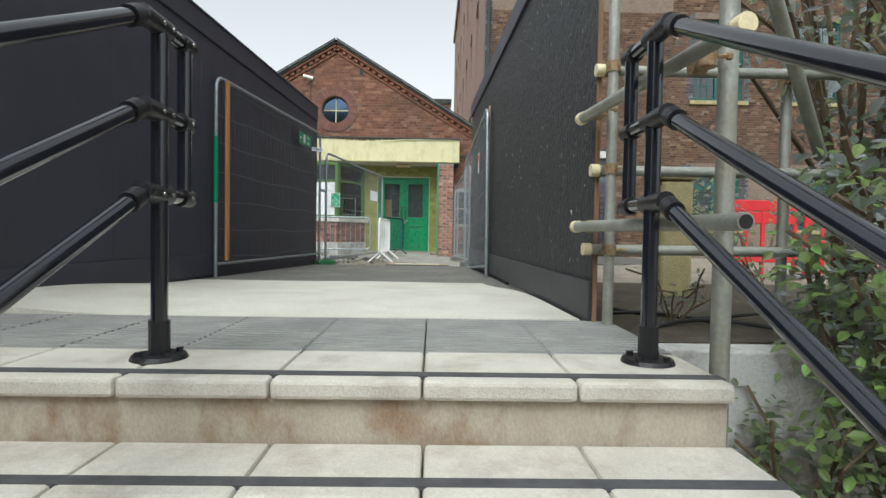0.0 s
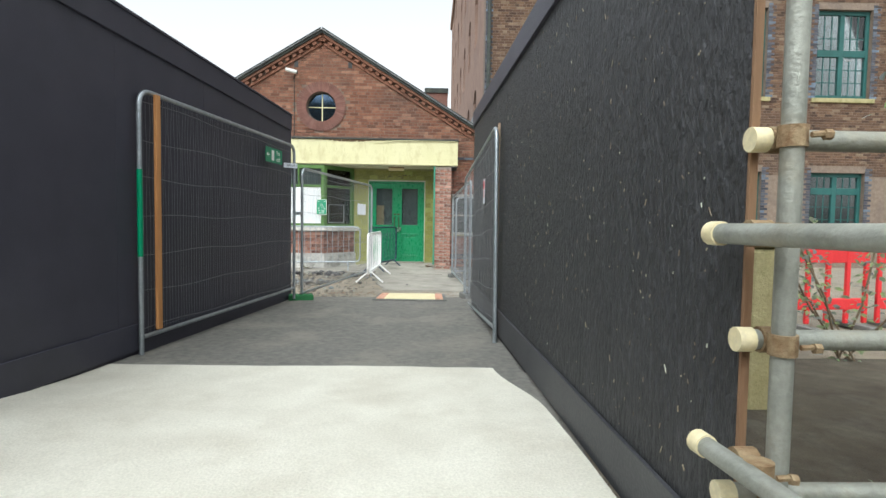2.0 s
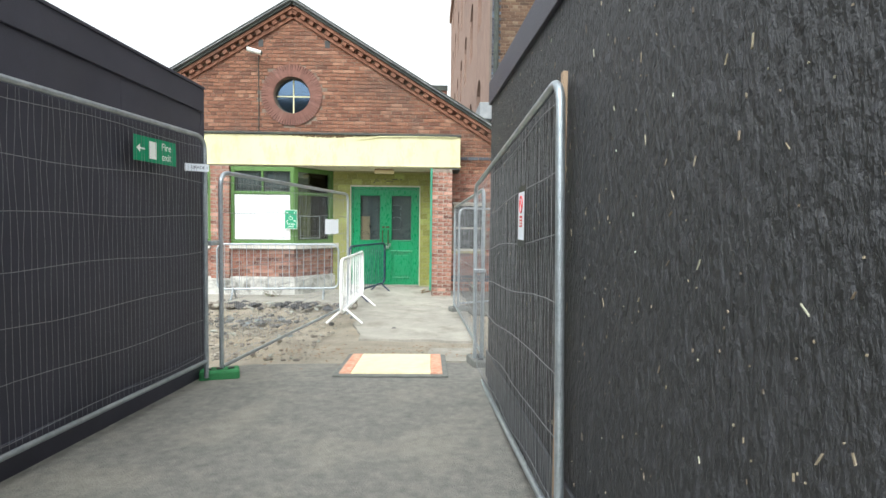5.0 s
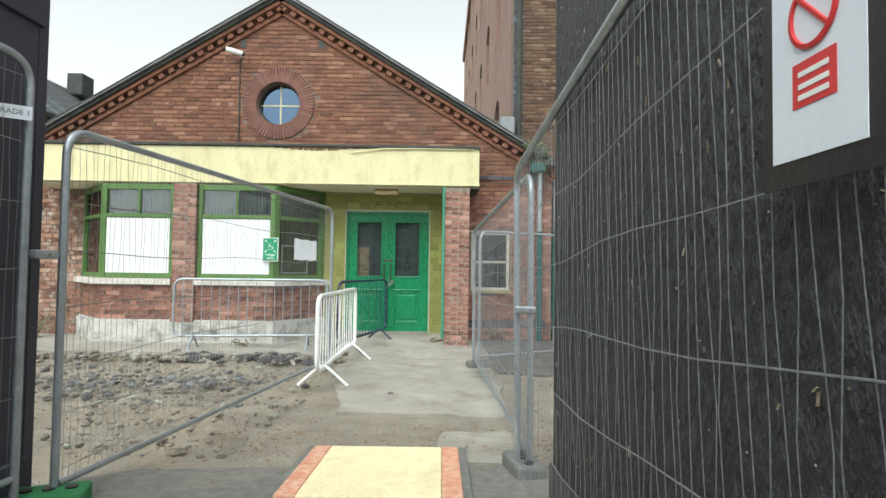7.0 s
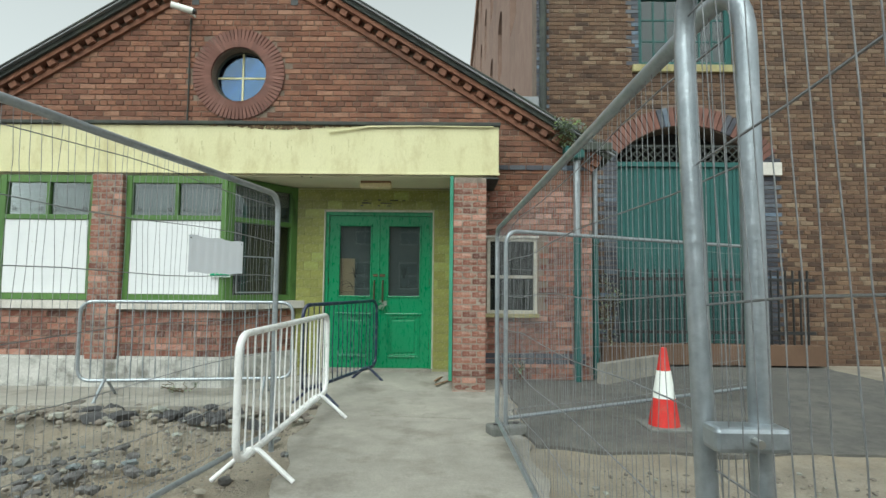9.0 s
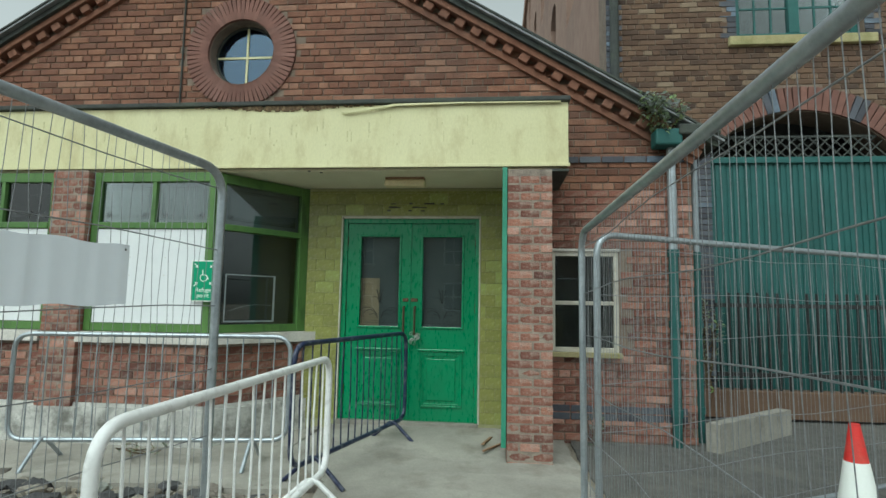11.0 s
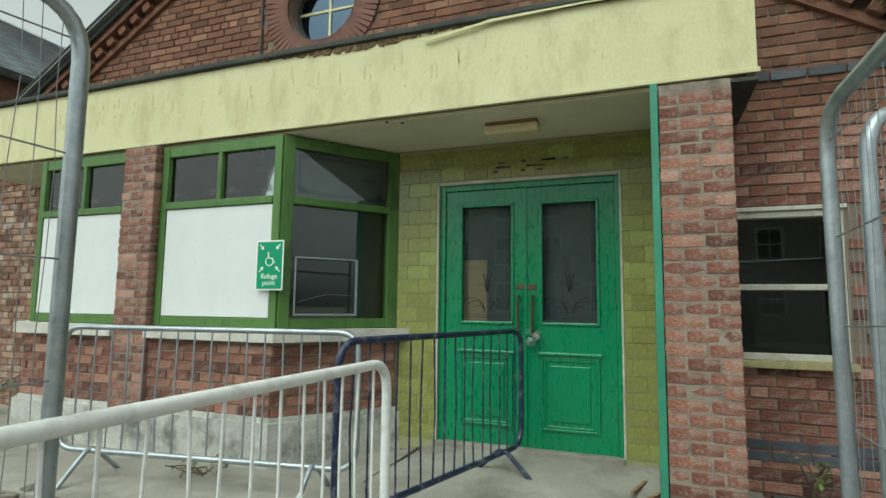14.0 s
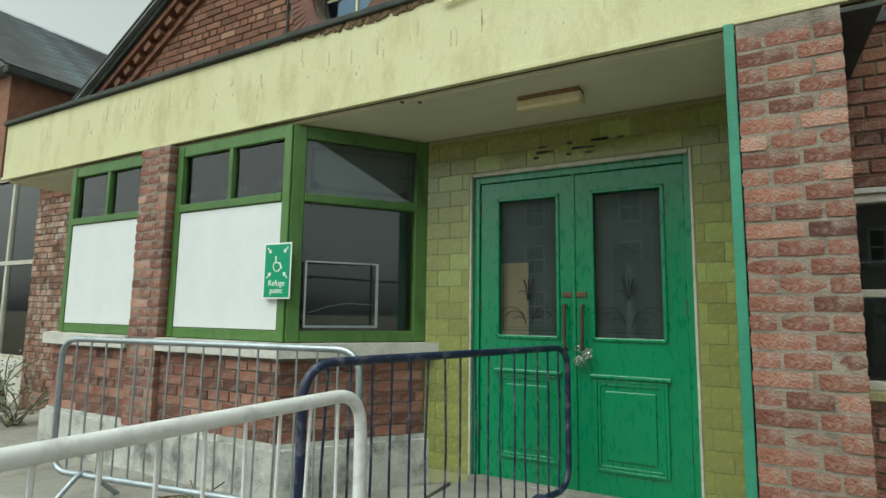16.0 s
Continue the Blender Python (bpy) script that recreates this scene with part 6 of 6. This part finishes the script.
def build_signs():
    # refuge point sign on the bay mullion
    root = tagged(empty("refuge_sign", pose(-2.655, BY - 0.035, 1.27)), "green refuge point sign with cream edge on the window post", "sign")
    part("plate", box(-0.125, 0.125, -0.004, 0.0, -0.19, 0.19, 0.001), "sign_white", root)
    part("panel", box(-0.115, 0.115, -0.0055, -0.0041, -0.18, 0.18), "sign_green", root)
    bm = bmesh.new()
    for sx in (-1, 1):
        for sz in (-1, 1):
            one = bmesh.new()
            arrow(one, sx * 0.075, 0.06 + sz * 0.085 - 0.005, math.atan2(sz, -sx), 0.028, -0.0058)
            part("arrow", one, "sign_white", root)
    tube(bm, [(0.0 + 0.034 * math.cos(t), -0.006, 0.03 + 0.034 * math.sin(t)) for t in [2.2 + 0.35 * i for i in range(13)]], 0.004, 4)
    tube(bm, [(-0.012, -0.006, 0.1), (-0.01, -0.006, 0.055), (0.025, -0.006, 0.052), (0.045, -0.006, 0.015)], 0.006, 4)
    part("symbol", bm, "sign_white", root)
    for txt, z in (("Refuge", -0.085), ("point", -0.135)):
        part("lettering", turned(text_bm(txt, 0.056), pose(0, -0.006, z, 90, 0, 0)), "sign_white", root)
    # fire exit sign on the fence
    root = tagged(empty("exit_sign", pose(-1.85, 7.95, 1.72, 0, 0, 83)), "green fire exit sign with a white arrow on the fence", "sign")
    part("plate", box(-0.24, 0.24, -0.004, 0.0, -0.085, 0.085, 0.001), "sign_green", root)
    bm = bmesh.new()
    arrow(bm, -0.17, 0, math.pi, 0.045, -0.0048)
    bx(bm, -0.075, 0.005, -0.0052, -0.0041, -0.06, 0.06)
    part("symbol", bm, "sign_white", root)
    for txt, z in (("Fire", 0.035), ("exit", -0.035)):
        part("lettering", turned(text_bm(txt, 0.075), pose(0.12, -0.005, z, 90, 0, 0)), "sign_white", root)
    # grade label
    root = tagged(empty("paper_label", pose(-1.8, 8.5, 1.66, 0, 0, 35)), "white paper label wrapped on a fence post", "label")
    part("sheet", box(-0.09, 0.09, -0.024, -0.022, -0.03, 0.03), "paper", root)
    part("lettering", turned(text_bm("GRADE 1", 0.032), pose(0.02, -0.0245, 0, 90, 0, 0)), "barrier_navy", root)
    # prohibition notice in a plastic sleeve on the hoarding side
    root = tagged(empty("notice", pose(0.548, 6.83, 1.285, 0, 0, -90)), "white notice with red prohibition symbol in a plastic sleeve", "sign")
    part("sleeve", box(-0.11, 0.11, -0.002, 0.0, -0.16, 0.15, 0.0008), "cable", root, "dark plastic sleeve")
    part("sheet", box(-0.085, 0.085, -0.0035, -0.0021, -0.125, 0.118), "paper", root)
    bm = bmesh.new()
    tube(bm, [(0.042 * math.cos(t * 0.21), -0.004, 0.055 + 0.042 * math.sin(t * 0.21)) for t in range(31)], 0.0045, 4)
    tube(bm, [(-0.03, -0.004, 0.085), (0.03, -0.004, 0.025)], 0.004, 4)
    bx(bm, -0.04, 0.04, -0.0046, -0.0036, -0.06, -0.002)
    part("symbol", bm, "sign_red", root)
    bm = bmesh.new()
    for z in (-0.018, -0.034, -0.048):
        bx(bm, -0.028, 0.028, -0.0054, -0.0047, z - 0.0035, z + 0.0035)
    part("text_bars", bm, "sign_white", root)
    # white papers on the far fence
    root = tagged(empty("paper_notice", pose(-1.265, 11.55, 1.17, 0, 0, 81)), "plain white paper sheet tied to the mesh fence", "paper")
    bm = bmesh.new()
    cols = [[bm.verts.new((-0.27 + 0.018 * i, -0.01 + 0.003 * math.sin(i * 1.4), z + 0.004 * math.sin(i * 0.5))) for z in (-0.1, 0.0, 0.1)] for i in range(31)]
    for p, q in zip(cols, cols[1:]):
        for k in (0, 1):
            bm.faces.new((p[k], q[k], q[k + 1], p[k + 1]))
    part("sheet", bm, "thin_sheet", root, smooth=True)
    for x in (-0.255, 0.255):
        part("tie", tb([(x, -0.012, 0.085), (x + 0.004, 0.004, 0.1)], 0.003, 6), "cable", root, "black cable tie")
    # clear sheet over the broken pane
    a, b = Vector((BX1, BY, 0)), Vector((*BEND_R, 0))
    h = math.degrees(math.atan2((b - a).y, (b - a).x))
    root = tagged(empty("perspex_sheet", pose(BX1 + 0.1, BY + 0.07, 1.12, 0, 0, h)), "clear plastic sheet taped over a cracked pane", "sheet")
    bm = bmesh.new()
    for q in ((0, 0.52, -0.23, -0.215), (0, 0.52, 0.215, 0.225), (0, 0.012, -0.215, 0.215), (0.5, 0.52, -0.215, 0.215)):
        bx(bm, q[0], q[1], -0.006, -0.003, q[2], q[3])
    tube(bm, [(0.03, -0.006, -0.13), (0.15, -0.006, -0.09), (0.3, -0.006, -0.06), (0.48, -0.006, -0.07)], 0.0012, 4)
    part("taped_edge", bm, "galv", root)


build_signs()


# ---------------------------------------------------------------- battens, tape, wall fittings
def build_details():
    t = tagged(empty("timber_batten", pose(-2.1, 5.68, -0.02, 0, 0, -7)), "orange-brown timber batten fixed to the fence", "batten")
    part("batten", box(-0.012, 0.012, -0.028, 0.028, 0.12, 1.93, 0.003), "batten", t)
    t = tagged(empty("timber_batten", pose(0.61, 6.24, -0.05, 0, 0, 0)), "pale timber batten fixed behind the fence", "batten")
    part("batten", box(-0.01, 0.01, -0.02, 0.02, 0.02, 1.9, 0.003), "raw_pale", t)
    t = tagged(empty("green_tape", pose(-2.145, 5.5, 0)), "green tape wound round the fence post", "tape")
    part("wrap", tb([(0, 0, 0.68), (0.001, 0, 0.95), (0, 0, 1.2), (0, 0, 1.33)], 0.0205, 12), "sign_green", t, smooth=True)
    # security camera with its cable
    c = tagged(empty("security_camera", pose(-3.54, YW - 0.1, 4.72)), "white bullet security camera on the gable", "camera")
    part("housing", tb([(-0.16, -0.14, 0.03), (0.1, -0.06, -0.02)], 0.045, 14), "sign_white", c, smooth=True)
    part("lens_hood", tb([(0.1, -0.06, -0.02), (0.13, -0.05, -0.026)], 0.038, 14), "cable", c)
    part("bracket", tb([(0.0, -0.09, 0), (0.06, 0.09, -0.02)], 0.018, 8), "sign_white", c)
    k = tagged(empty("wall_cable", pose(-3.53, YW - 0.025, 0)), "dark cable running down the gable wall", "cable")
    part("cable_run", tb([(0, 0, 2.97), (0.005, 0, 3.6), (0, 0, 4.2), (0, 0, 4.68)], 0.011, 6), "felt", k)
    for x in (-3.48, -2.1):
        v = tagged(empty("wall_vent", pose(x, YW - 0.014, 4.94)), "small opening in the gable brickwork, its shade a black sheet", "vent")
        # black sheet on the wall face stands in for shade inside the opening
        part("void", box(-0.05, 0.05, -0.004, 0.0, -0.075, 0.075), "cable", v)
    # red brick building far behind
    h = structure(empty("house_red"), "distant red brick building behind the gable", "house")
    part("wall", box(-0.5, 1.35, 48, 52, -0.3, 11.7), "pink", h)
    part("parapet", box(-0.6, 1.4, 47.9, 52.1, 11.71, 12.1), "felt", h)
    # flashing where the roof meets the tall wall
    structure(part("valley_flashing", box(1.25, 1.545, 17.3, 24, 3.75, 4.15, 0.02), "slate"), "grey lead flashing against the tall wall", "trim")
    structure(part("downpipe_tall", tb([(TX + 0.1, TY - 0.07, 3.2), (TX + 0.1, TY - 0.07, 12)], 0.06, 12), "felt"), "dark rainwater pipe on the warehouse corner", "pipe")
    # loose timber and litter
    rnd = random.Random(55)
    for x, y, a, ln in ((0.02, 15.15, 60, 0.35), (-0.04, 15.3, 75, 0.3)):
        w = tagged(empty("wood_strip", pose(x, y, gz(x, y) + 0.012, 0, 0, a)), "thin broken strip of timber on the ground", "timber")
        part("strip", box(-ln / 2, ln / 2, -0.012, 0.012, 0, 0.012, 0.002), "raw_wood", w)
    vs, fs = [], []
    for _ in range(260):
        x, y = rnd.uniform(-1.6, 0.9), 9.95 + rnd.gauss(0, 0.28)
        s, a, k = rnd.uniform(0.01, 0.026), rnd.uniform(0, 6.3), len(vs)
        z = gz(x, y) + 0.006
        for u, v, w in ((-1, 0, 0), (0, 0.5, 0.35), (1, 0, 0.1), (0, -0.5, 0.3)):
            vs.append((x + s * (u * math.cos(a) - v * math.sin(a)), y + s * (u * math.sin(a) + v * math.cos(a)), z + s * w))
        fs.append((k, k + 1, k + 2, k + 3))
    me = bpy.data.meshes.new("fallen_leaves")
    me.from_pydata(vs, [], fs)
    me.materials.append(M["raw_wood"])
    tagged(new("fallen_leaves", me), "dry brown leaves strewn across the path", "leaves", kind="stuff")


M["raw_pale"] = mat("pale_timber_batten", (0.34, 0.24, 0.16), (0.44, 0.32, 0.22), 18, 0.8, 0.3, stretch=(1, 1, 0.08))
build_details()


# ---------------------------------------------------------------- the street side behind the walk, seen in the panes
def build_street_side():
    h = structure(empty("house_street"), "brick street building with white-framed windows", "house")
    part("wall", box(-16, 16, -20, -19, -1.2, 11), "old_conc", h)
    part("roof", box(-16.3, 16.3, -20.5, -18.8, 11.01, 11.5), "slate", h)
    for i in range(9):
        for k in range(3):
            x, z = -14 + 3.4 * i, 0.6 + 3.4 * k
            w = part("window", box(x, x + 1.5, -18.999, -18.95, z, z + 2.1, 0.01), "white", h, "white-framed sash window")
            for a in (0, 1):
                for b in (0, 1):
                    part("pane", box(x + 0.1 + 0.68 * a, x + 0.72 + 0.68 * a, -18.949, -18.94, z + 0.1 + 1.0 * b, z + 1.0 + 1.0 * b), "interior", w)


build_street_side()
